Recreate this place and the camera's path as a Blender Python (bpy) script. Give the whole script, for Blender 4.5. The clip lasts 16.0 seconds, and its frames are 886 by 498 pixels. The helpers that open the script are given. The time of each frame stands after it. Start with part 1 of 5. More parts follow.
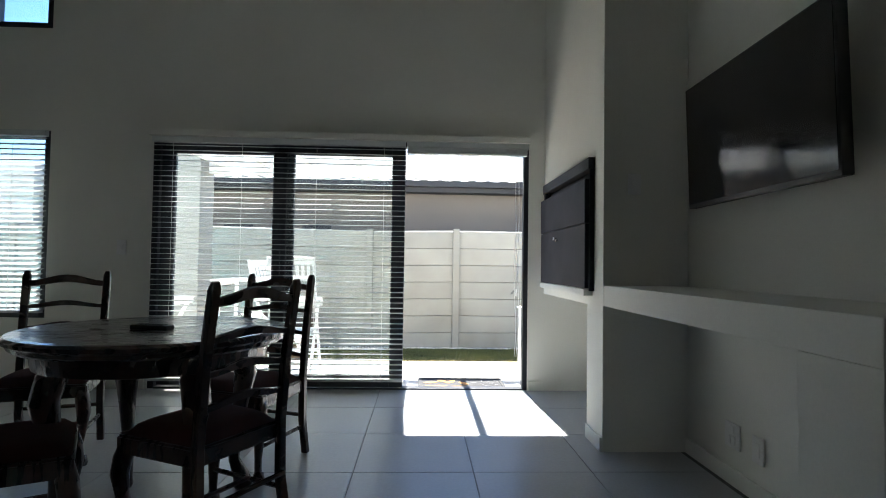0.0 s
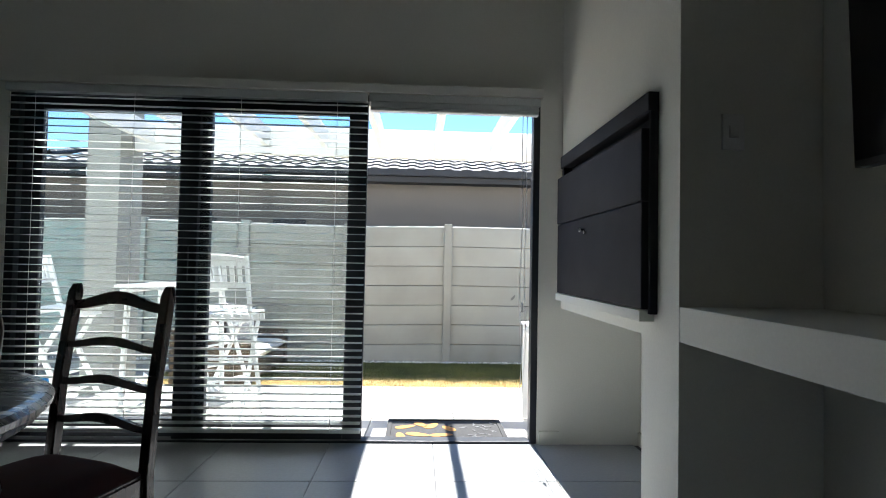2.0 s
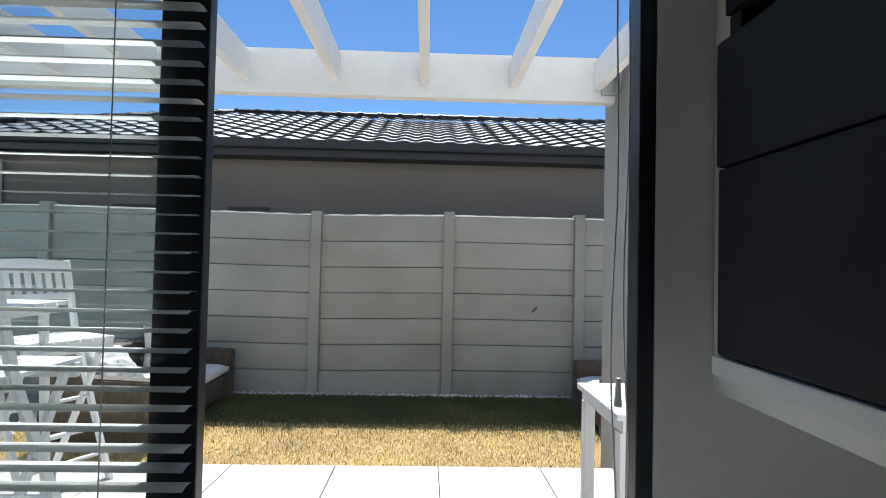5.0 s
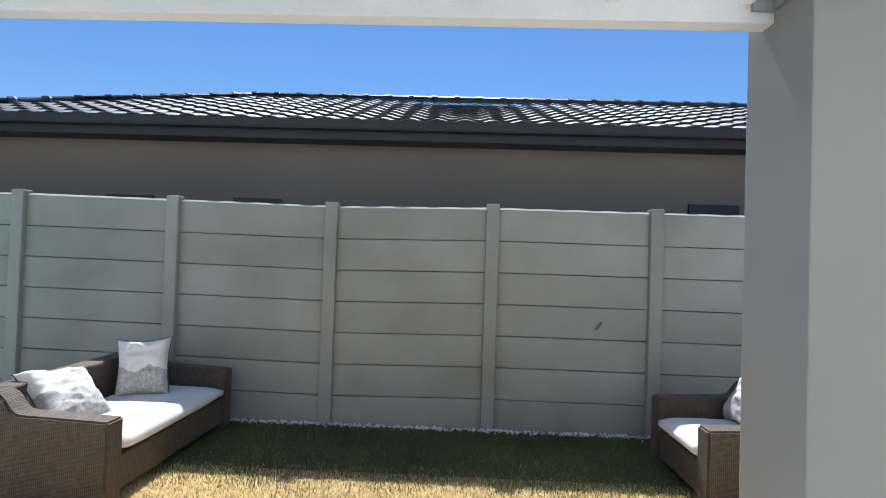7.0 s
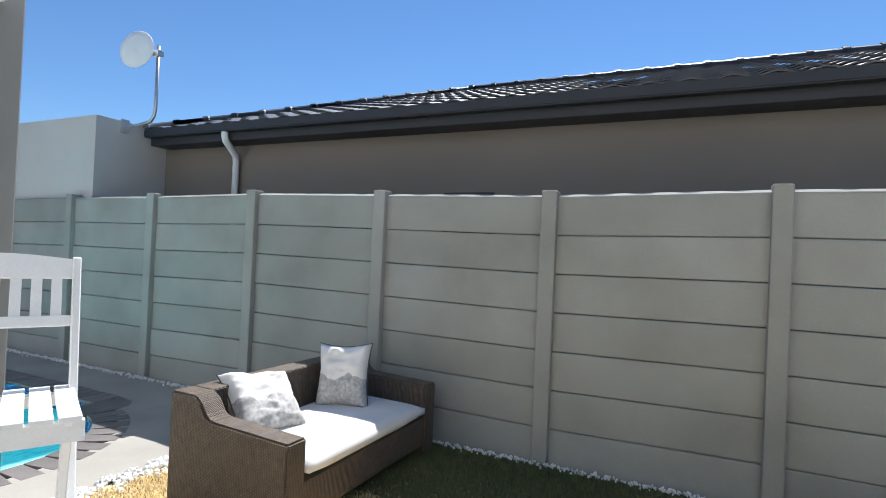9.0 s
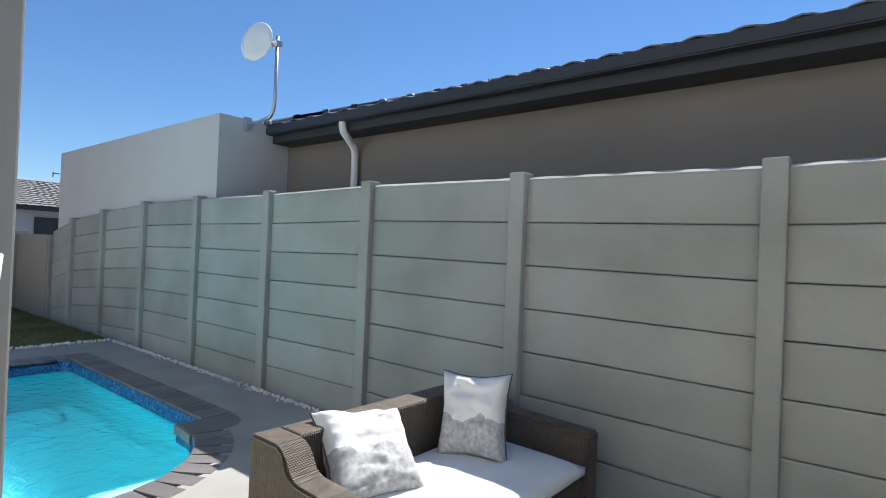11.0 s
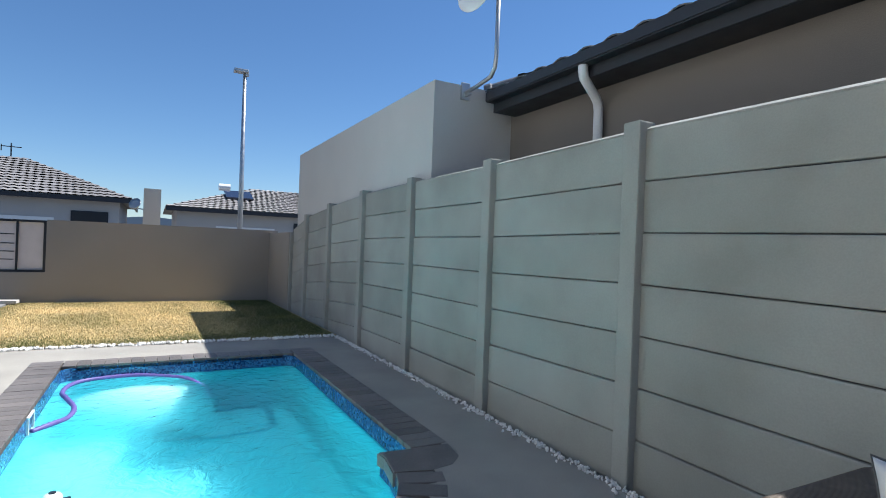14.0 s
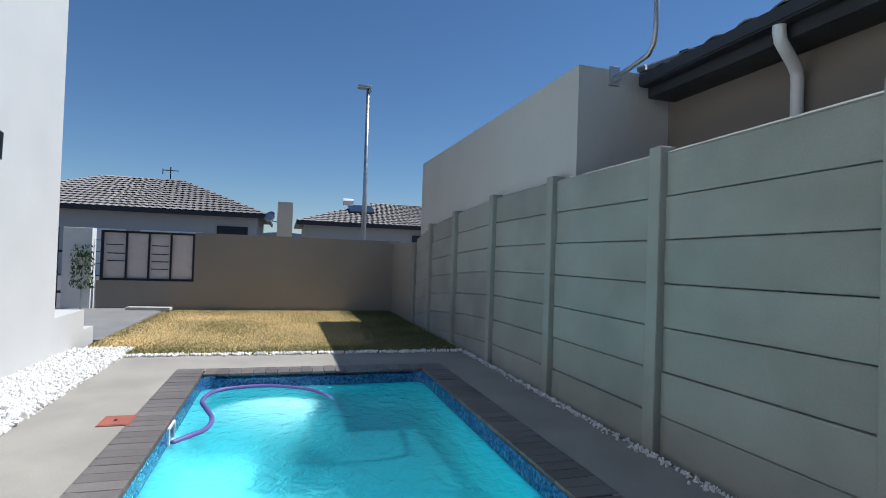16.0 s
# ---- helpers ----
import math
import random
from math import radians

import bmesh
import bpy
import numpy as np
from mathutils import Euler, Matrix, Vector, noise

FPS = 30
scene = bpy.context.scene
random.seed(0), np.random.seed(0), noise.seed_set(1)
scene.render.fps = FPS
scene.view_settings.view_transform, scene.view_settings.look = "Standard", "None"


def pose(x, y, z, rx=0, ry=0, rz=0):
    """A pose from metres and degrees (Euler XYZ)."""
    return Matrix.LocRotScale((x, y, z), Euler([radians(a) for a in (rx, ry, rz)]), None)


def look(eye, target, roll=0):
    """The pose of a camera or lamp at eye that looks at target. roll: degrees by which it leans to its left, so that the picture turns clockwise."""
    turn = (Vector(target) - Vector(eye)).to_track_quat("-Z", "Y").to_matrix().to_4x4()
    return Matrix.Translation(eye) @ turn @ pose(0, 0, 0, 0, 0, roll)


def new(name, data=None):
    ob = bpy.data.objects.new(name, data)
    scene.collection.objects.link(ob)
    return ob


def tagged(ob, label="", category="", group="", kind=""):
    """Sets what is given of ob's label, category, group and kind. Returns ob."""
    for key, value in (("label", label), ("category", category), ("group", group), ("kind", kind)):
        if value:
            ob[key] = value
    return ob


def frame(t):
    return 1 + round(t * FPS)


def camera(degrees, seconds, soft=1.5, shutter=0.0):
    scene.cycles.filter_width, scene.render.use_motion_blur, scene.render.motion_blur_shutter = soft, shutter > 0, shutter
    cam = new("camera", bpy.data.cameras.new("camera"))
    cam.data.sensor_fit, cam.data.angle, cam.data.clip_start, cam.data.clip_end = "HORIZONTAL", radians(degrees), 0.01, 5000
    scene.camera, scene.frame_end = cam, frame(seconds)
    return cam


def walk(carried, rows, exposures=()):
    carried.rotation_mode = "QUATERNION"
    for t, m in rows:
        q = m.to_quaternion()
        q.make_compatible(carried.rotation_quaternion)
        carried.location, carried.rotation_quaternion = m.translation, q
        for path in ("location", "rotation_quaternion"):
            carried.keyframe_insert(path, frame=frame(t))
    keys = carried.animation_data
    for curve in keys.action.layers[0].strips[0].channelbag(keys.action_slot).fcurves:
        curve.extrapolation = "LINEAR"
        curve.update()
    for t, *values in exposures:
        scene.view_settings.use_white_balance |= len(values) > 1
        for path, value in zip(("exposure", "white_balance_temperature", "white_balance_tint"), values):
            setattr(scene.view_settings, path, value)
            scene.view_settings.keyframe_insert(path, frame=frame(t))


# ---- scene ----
cam = camera(79.5, 16.0, soft=0.95)
PATH = [
    (0, (0.142, -1.066, 1.033), (0.223, 0.932, 1.093), 0.84),
    (0.5, (0.196, -0.759, 1.045), (0.279, 1.238, 1.102), 0.86),
    (1, (0.259, -0.443, 1.054), (0.342, 1.555, 1.113), 0.95),
    (1.5, (0.265, -0.126, 1.063), (0.358, 1.871, 1.118), 0.72),
    (2, (0.321, 0.200, 1.053), (0.409, 2.197, 1.112), 1.09),
    (2.5, (0.411, 0.533, 1.056), (0.497, 2.530, 1.114), 1.29),
    (3, (0.437, 0.877, 1.055), (0.522, 2.875, 1.111), 1.41),
    (3.5, (0.475, 1.198, 1.052), (0.561, 3.195, 1.111), 1.12),
    (4, (0.546, 1.515, 1.052), (0.624, 3.513, 1.113), 1.02),
    (6.5, (0.438, 3.017, 1.149), (0.430, 5.017, 1.181), 1.74),
    (7, (0.457, 3.271, 1.134), (0.392, 5.269, 1.175), 1.84),
    (7.5, (0.440, 3.510, 1.170), (0.248, 5.500, 1.202), 1.97),
    (8, (0.408, 3.744, 1.172), (0.066, 5.714, 1.202), 2.14),
    (8.5, (0.350, 4.024, 1.146), (-0.245, 5.933, 1.172), 2.19),
    (9, (0.251, 4.220, 1.114), (-0.603, 6.029, 1.137), 2.58),
    (11.5, (-0.562, 5.273, 1.081), (-1.907, 6.753, 1.090), 2.20),
    (12, (-0.778, 5.467, 1.070), (-2.243, 6.828, 1.071), 2.18),
    (12.5, (-1.028, 5.579, 1.048), (-2.583, 6.838, 1.050), 2.26),
    (13, (-1.234, 5.674, 1.005), (-2.862, 6.836, 1.005), 2.28),
    (13.5, (-1.409, 5.781, 0.946), (-3.108, 6.835, 0.945), 2.20),
    (14, (-1.597, 5.810, 0.910), (-3.354, 6.767, 0.911), 2.19),
    (14.5, (-1.827, 5.843, 0.889), (-3.623, 6.723, 0.897), 2.18),
    (15, (-1.985, 5.864, 0.882), (-3.818, 6.664, 0.898), 2.03),
    (15.5, (-2.097, 5.864, 0.862), (-3.981, 6.535, 0.884), 2.00),
    (16, (-2.207, 5.805, 0.860), (-4.125, 6.372, 0.891), 1.99),
]
EXPOSURES = [(0, 2.44, 6200, 10), (1.5, 2.02, 6150, 10), (2, 1.87, 6100, 10), (2.5, 1.59, 6150, 10), (4, 0.92, 6050, 10), (6.5, 0.68, 5850, 10), (8, 0.76, 6050, 10), (9, 0.80, 6000, 10), (12.5, 0.73, 5950, 10), (14, 0.65, 5950, 10), (15, 0.5, 6000, 10), (16, 0.16, 5950, 10)]
walk(cam, [(t, look(eye, target, roll)) for t, eye, target, roll in PATH], EXPOSURES)

# ---- world and sun ----
SUN_DIR = Vector((-0.05, 1.0, 1.6)).normalized()
world = bpy.data.worlds.new("world")
scene.world = world
world.use_nodes = True
wn = world.node_tree
sky = wn.nodes.new("ShaderNodeTexSky")
sky.sky_type = "NISHITA"
sky.sun_disc = False
sky.sun_elevation = math.asin(SUN_DIR.z)
sky.sun_rotation = math.atan2(SUN_DIR.x, SUN_DIR.y)
sky.air_density, sky.dust_density, sky.ozone_density = 1.0, 0.0, 6.0
hsv = wn.nodes.new("ShaderNodeHueSaturation")
hsv.inputs["Saturation"].default_value = 1.06
hsv.inputs["Hue"].default_value = 0.499
wn.links.new(sky.outputs[0], hsv.inputs["Color"])
wn.links.new(hsv.outputs[0], wn.nodes["Background"].inputs[0])
wn.nodes["Background"].inputs[1].default_value = 0.075
sun_data = bpy.data.lights.new("sun", "SUN")
sun_data.energy, sun_data.angle, sun_data.color = 5.0, radians(0.53), (1.0, 0.95, 0.87)
sun = new("sun", sun_data)
sun.matrix_world = look((0, 20, 30), Vector((0, 20, 30)) - SUN_DIR)


# ---- materials ----
def mat(name, base, rough=0.6, metal=0.0, var=0.12, scale=6.0, grain=0.06, grain_scale=120.0, bump=0.1, bump_scale=None,
        spec=0.5, tint=None, island=0.0, obj=0.0, stretch=(1, 1, 1), coat=0.0, world=False):
    """A node material: base colour varied by large stains and fine grain, with bump relief."""
    m = bpy.data.materials.new(name)
    m.use_nodes = True
    nt = m.node_tree
    bsdf = nt.nodes["Principled BSDF"]
    co = nt.nodes.new("ShaderNodeTexCoord")
    mp = nt.nodes.new("ShaderNodeMapping")
    mp.inputs["Scale"].default_value = stretch
    nt.links.new(nt.nodes.new("ShaderNodeNewGeometry").outputs["Position"] if world else co.outputs["Object"], mp.inputs[0])
    n1, n2 = nt.nodes.new("ShaderNodeTexNoise"), nt.nodes.new("ShaderNodeTexNoise")
    n1.inputs["Scale"].default_value, n1.inputs["Detail"].default_value = scale, 6
    n2.inputs["Scale"].default_value, n2.inputs["Detail"].default_value = grain_scale, 3
    for n in (n1, n2):
        nt.links.new(mp.outputs[0], n.inputs["Vector"])
    def ramp(src, lo, hi):
        r = nt.nodes.new("ShaderNodeMapRange")
        r.inputs["From Min"].default_value, r.inputs["From Max"].default_value = 0.3, 0.7
        r.inputs["To Min"].default_value, r.inputs["To Max"].default_value = lo, hi
        nt.links.new(src, r.inputs["Value"])
        return r.outputs[0]
    def mul(a, b):
        k = nt.nodes.new("ShaderNodeMath")
        k.operation = "MULTIPLY"
        nt.links.new(a, k.inputs[0])
        nt.links.new(b, k.inputs[1])
        return k.outputs[0]
    f = mul(ramp(n1.outputs["Fac"], 1 - var, 1 + var), ramp(n2.outputs["Fac"], 1 - grain, 1 + grain))
    if island or obj:
        if island:
            g = nt.nodes.new("ShaderNodeNewGeometry").outputs["Random Per Island"]
        else:
            g = nt.nodes.new("ShaderNodeObjectInfo").outputs["Random"]
        r = nt.nodes.new("ShaderNodeMapRange")
        k = island or obj
        r.inputs["To Min"].default_value, r.inputs["To Max"].default_value = 1 - k, 1 + k
        nt.links.new(g, r.inputs["Value"])
        f = mul(f, r.outputs[0])
    mix = nt.nodes.new("ShaderNodeMix")
    mix.data_type = "RGBA"
    mix.inputs[6].default_value = (*base, 1)
    mix.inputs[7].default_value = (*(tint or base), 1)
    nt.links.new(ramp(n1.outputs["Fac"], 0, 1), mix.inputs[0])
    v = nt.nodes.new("ShaderNodeVectorMath")
    v.operation = "SCALE"
    nt.links.new(mix.outputs[2], v.inputs[0])
    nt.links.new(f, v.inputs["Scale"])
    nt.links.new(v.outputs[0], bsdf.inputs["Base Color"])
    bsdf.inputs["Metallic"].default_value = metal
    bsdf.inputs["Specular IOR Level"].default_value = spec
    bsdf.inputs["Coat Weight"].default_value = coat
    nt.links.new(ramp(n1.outputs["Fac"], max(rough - 0.06, 0.02), min(rough + 0.06, 1)), bsdf.inputs["Roughness"])
    if bump:
        b = nt.nodes.new("ShaderNodeBump")
        b.inputs["Strength"].default_value = bump
        b.inputs["Distance"].default_value = 0.01
        src = n2
        if bump_scale:
            src = nt.nodes.new("ShaderNodeTexNoise")
            src.inputs["Scale"].default_value = bump_scale
            nt.links.new(mp.outputs[0], src.inputs["Vector"])
        nt.links.new(src.outputs["Fac"], b.inputs["Height"])
        nt.links.new(b.outputs[0], bsdf.inputs["Normal"])
    return m


def glassy(name, colour, fac, rough=0.0, ior=1.33, ripple=0.0):
    """Clear sheet: a tinted see-through mixed with a gloss by Fresnel."""
    m = bpy.data.materials.new(name)
    m.use_nodes = True
    nt = m.node_tree
    nt.nodes.remove(nt.nodes["Principled BSDF"])
    tr, gl, mx, fr = (nt.nodes.new("ShaderNode" + k) for k in ("BsdfTransparent", "BsdfGlossy", "MixShader", "Fresnel"))
    tr.inputs[0].default_value = (*colour, 1)
    gl.inputs["Roughness"].default_value = rough
    fr.inputs["IOR"].default_value = ior
    k = nt.nodes.new("ShaderNodeMath")
    k.operation = "MULTIPLY"
    k.inputs[1].default_value = fac
    nt.links.new(fr.outputs[0], k.inputs[0])
    nt.links.new(k.outputs[0], mx.inputs[0])
    nt.links.new(tr.outputs[0], mx.inputs[1])
    nt.links.new(gl.outputs[0], mx.inputs[2])
    nt.links.new(mx.outputs[0], nt.nodes["Material Output"].inputs[0])
    if ripple:
        df, m2 = nt.nodes.new("ShaderNodeBsdfDiffuse"), nt.nodes.new("ShaderNodeMixShader")
        df.inputs[0].default_value = (0.07, 0.62, 0.76, 1)
        m2.inputs[0].default_value = 0.1
        rf, m3 = nt.nodes.new("ShaderNodeBsdfRefraction"), nt.nodes.new("ShaderNodeMixShader")
        rf.inputs["Color"].default_value = (*colour, 1)
        rf.inputs["Roughness"].default_value, rf.inputs["IOR"].default_value = 0.4, ior
        m3.inputs[0].default_value = 0.95
        nt.links.new(tr.outputs[0], m3.inputs[1])
        nt.links.new(rf.outputs[0], m3.inputs[2])
        nt.links.new(m3.outputs[0], m2.inputs[1])
        nt.links.new(df.outputs[0], m2.inputs[2])
        nt.links.new(m2.outputs[0], mx.inputs[1])
        co, n, b = (nt.nodes.new("ShaderNode" + q) for q in ("TexCoord", "TexNoise", "Bump"))
        n.inputs["Scale"].default_value, n.inputs["Detail"].default_value, n.inputs["Distortion"].default_value = 7.0, 3, 0.7
        nt.links.new(co.outputs["Object"], n.inputs["Vector"])
        nt.links.new(n.outputs["Fac"], b.inputs["Height"])
        b.inputs["Strength"].default_value, b.inputs["Distance"].default_value = ripple, 0.05
        nt.links.new(b.outputs[0], gl.inputs["Normal"])
        nt.links.new(b.outputs[0], rf.inputs["Normal"])
        nt.links.new(b.outputs[0], fr.inputs["Normal"])
    return m


M_PLASTER_IN = mat("interior_plaster", (0.78, 0.78, 0.72), 0.75, var=0.03, scale=1.5, grain=0.02, bump=0.05)
M_PLASTER_OUT = mat("exterior_plaster", (0.6, 0.6, 0.59), 0.85, var=0.05, scale=1.2, grain=0.03, grain_scale=200, bump=0.1)
M_COLUMN = mat("column_plaster", (0.28, 0.285, 0.275), 0.85, var=0.06, scale=1.5, grain=0.03, grain_scale=200, bump=0.06)
M_CEILING = mat("ceiling_paint", (0.75, 0.75, 0.72), 0.8, var=0.03, bump=0.03)
M_FLOOR = mat("floor_tile", (0.34, 0.35, 0.36), 0.32, var=0.08, scale=2.5, grain=0.05, grain_scale=60, bump=0.02, obj=0.04)
M_GROUT = mat("grout", (0.12, 0.12, 0.12), 0.9)
M_DARK_FRAME = mat("dark_aluminium", (0.018, 0.022, 0.03), 0.4, metal=0.2, var=0.08, bump=0.02)
M_BRAAI = mat("charcoal_powder_coat", (0.012, 0.012, 0.018), 0.62, var=0.08, scale=3, grain=0.05, bump=0.05, spec=0.25)
M_SLAT = mat("blind_slat", (0.62, 0.65, 0.64), 0.45, var=0.03, bump=0.0)
M_WHITE_PAINT = mat("white_paint", (0.78, 0.78, 0.77), 0.5, var=0.04, grain=0.03, bump=0.04)
M_CHROME = mat("chrome", (0.7, 0.7, 0.7), 0.2, metal=1.0, var=0.03, bump=0)
M_MAHOGANY = mat("dark_mahogany", (0.03, 0.012, 0.008), 0.28, var=0.3, scale=8, grain=0.25, grain_scale=40, bump=0.04, stretch=(1, 6, 1), coat=0.4)
M_SEAT = mat("maroon_fabric", (0.085, 0.03, 0.028), 0.9, var=0.15, scale=20, grain=0.2, grain_scale=400, bump=0.25)
M_TV = mat("tv_screen", (0.008, 0.008, 0.009), 0.1, var=0.02, bump=0)
M_BLACK = mat("black_plastic", (0.012, 0.012, 0.013), 0.4, var=0.05, bump=0.02)
M_CONCRETE = mat("precast_concrete", (0.34, 0.34, 0.31), 0.9, var=0.27, scale=1.5, grain=0.04, grain_scale=120, bump=0.12, tint=(0.265, 0.27, 0.25), obj=0.07, world=True)
M_NEIGHBOUR = mat("taupe_plaster", (0.2, 0.175, 0.15), 0.9, var=0.06, scale=0.9, grain=0.05, bump=0.2)
M_PARAPET = mat("grey_plaster", (0.5, 0.49, 0.47), 0.9, var=0.06, scale=0.9, grain=0.05, bump=0.2)
M_BOUNDARY = mat("boundary_plaster", (0.285, 0.26, 0.233), 0.9, var=0.06, scale=0.8, grain=0.05, bump=0.2)
M_FASCIA = mat("charcoal_fascia", (0.024, 0.026, 0.032), 0.55, var=0.06, bump=0.04)
M_ROOF_TILE = mat("concrete_roof_tile", (0.09, 0.092, 0.1), 0.42, var=0.15, scale=4, grain=0.15, bump=0.25, obj=0.15)
M_ROOF_STUFF = mat("concrete_roof_tiles", (0.09, 0.092, 0.1), 0.42, var=0.15, scale=4, grain=0.15, bump=0.25, island=0.15)
M_FAR_TILE = mat("grey_roof_tiles", (0.28, 0.265, 0.26), 0.75, var=0.15, scale=1.5, grain=0.2, grain_scale=30, bump=0.3, island=0.12)
M_FAR_WALL = mat("far_house_plaster", (0.44, 0.425, 0.415), 0.9, var=0.06, scale=0.6, bump=0.1)
M_WINDOW_DARK = mat("dark_window", (0.012, 0.013, 0.017), 0.35, var=0.1, bump=0)
M_PATIO = mat("patio_paver", (0.5, 0.475, 0.44), 0.85, world=True, var=0.1, scale=2.5, grain=0.08, bump=0.25, obj=0.04)
M_PAVING = mat("pool_paving", (0.31, 0.29, 0.255), 0.85, world=True, var=0.12, scale=2.0, grain=0.07, bump=0.2, obj=0.03)
M_COPING = mat("coping_brick", (0.16, 0.142, 0.132), 0.5, var=0.2, scale=8, grain=0.15, bump=0.35, obj=0.2)
M_SOIL = mat("soil", (0.12, 0.1, 0.07), 0.95, var=0.2, bump=0.4)
M_FARGROUND = mat("far_ground", (0.2, 0.18, 0.14), 0.95, var=0.2, scale=0.3, bump=0.3)
M_ROAD = mat("dark_paving", (0.1, 0.1, 0.105), 0.85, var=0.12, scale=2, grain=0.12, bump=0.3)
M_DRIVE = mat("driveway_paving", (0.24, 0.235, 0.23), 0.85, var=0.12, scale=2, grain=0.12, bump=0.3)
M_PANEL = mat("pale_gate_panel", (0.62, 0.57, 0.56), 0.6, var=0.05, bump=0.03)
M_GRASS = mat("dry_grass_blade", (0.74, 0.575, 0.28), 0.85, var=0.25, scale=1.2, grain=0.2, grain_scale=20, bump=0, tint=(0.66, 0.5, 0.24), island=0.3)
# green deepened to carry some of the shade on the lawn
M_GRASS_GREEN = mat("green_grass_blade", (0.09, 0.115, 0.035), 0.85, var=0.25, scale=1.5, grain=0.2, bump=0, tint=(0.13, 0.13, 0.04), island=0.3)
M_TURF = mat("lawn_thatch", (0.62, 0.48, 0.28), 0.95, var=0.3, scale=2.2, grain=0.3, grain_scale=60, bump=0.8, tint=(0.45, 0.36, 0.17))
# green thatch darkened: part of the fence's shade is in this colour
M_TURF_GREEN_SHADE = mat("green_shade_thatch", (0.06, 0.065, 0.03), 0.95, var=0.3, scale=2.2, grain=0.3, grain_scale=60, bump=0.8, tint=(0.09, 0.08, 0.045))
M_PEBBLE = mat("white_pebble", (0.75, 0.74, 0.72), 0.7, var=0.08, bump=0.1, island=0.12)
M_WICKER = mat("brown_wicker", (0.145, 0.108, 0.075), 0.6, var=0.15, scale=8, grain=0.2, grain_scale=90, bump=0.3)
M_CUSHION = mat("white_cushion", (0.74, 0.72, 0.69), 0.95, var=0.06, scale=5, grain=0.05, grain_scale=500, bump=0.25)
M_POOL = mat("pool_marbelite", (0.2, 0.67, 0.73), 0.7, var=0.06, scale=2.0, bump=0.05)
# lighter than M_POOL, as the water adds no darkening with depth
M_POOL_PALE = mat("pale_shallow_plaster", (0.52, 0.86, 0.88), 0.7, var=0.06, scale=2.0, bump=0.05)
M_WATER = glassy("pool_water", (0.72, 0.96, 0.98), 1.0, 0.02, 1.33, 0.42)
M_GLASS = glassy("window_glass", (0.93, 0.96, 0.96), 1.0, 0.0, 1.45)
M_PURPLE = mat("purple_hose", (0.13, 0.09, 0.3), 0.5, var=0.1, bump=0.05)
M_RED = mat("red_brown_cover", (0.32, 0.1, 0.07), 0.7, var=0.15, bump=0.1)
M_GALV = mat("galvanised_steel", (0.45, 0.46, 0.47), 0.4, metal=0.8, var=0.12, bump=0.05)
M_PVC = mat("white_pvc", (0.72, 0.72, 0.72), 0.45, var=0.05, bump=0.02)
M_RUBBER = mat("black_rubber", (0.02, 0.02, 0.021), 0.8, var=0.2, bump=0.3)
M_ORANGE = mat("mat_print", (0.4, 0.2, 0.06), 0.9, var=0.25, scale=20, bump=0.3)
M_LEAF = mat("leaf", (0.05, 0.09, 0.03), 0.6, var=0.2, island=0.3, bump=0)
M_CUSH_PRINT = mat("grey_print", (0.1, 0.1, 0.1), 0.95, var=0.3, scale=30, bump=0.1)
M_SOLAR = mat("solar_panel", (0.02, 0.025, 0.05), 0.15, var=0.1, bump=0)


# ---- building helpers ----
def thing(name, x=0, y=0, z=0, rz=0, label="", category="", group="", kind=""):
    ob = new(name)
    ob.matrix_world = pose(x, y, z, 0, 0, rz)
    ob.empty_display_size = 0.1
    return tagged(ob, label, category, group, kind)


def part(name, bm, material, parent=None, label="", smooth=False):
    me = bpy.data.meshes.new(name)
    bm.to_mesh(me)
    bm.free()
    if smooth:
        me.polygons.foreach_set("use_smooth", [True] * len(me.polygons))
    me.materials.append(material)
    ob = new(name, me)
    if parent:
        ob.parent = parent
    return tagged(ob, label)


def share(name, me, parent, m):
    ob = new(name, me)
    ob.parent = parent
    ob.matrix_basis = m
    return ob


def mesh_of(name, bm, material):
    me = bpy.data.meshes.new(name)
    bm.to_mesh(me)
    bm.free()
    me.materials.append(material)
    return me


def box(bm, x0, x1, y0, y1, z0, z1, bevel=0.0, m=None):
    r = bmesh.ops.create_cube(bm, size=1.0)
    mm = Matrix.Translation(((x0 + x1) / 2, (y0 + y1) / 2, (z0 + z1) / 2)) @ Matrix.Diagonal((abs(x1 - x0), abs(y1 - y0), abs(z1 - z0), 1))
    if m is not None:
        mm = m @ mm
    bmesh.ops.transform(bm, matrix=mm, verts=r["verts"])
    if bevel:
        es = list({e for v in r["verts"] for e in v.link_edges})
        bmesh.ops.bevel(bm, geom=es, offset=bevel, segments=2, affect="EDGES", profile=0.6)
    return bm


def boxes(*specs, bevel=0.0):
    bm = bmesh.new()
    for s in specs:
        box(bm, *s, bevel=bevel)
    return bm


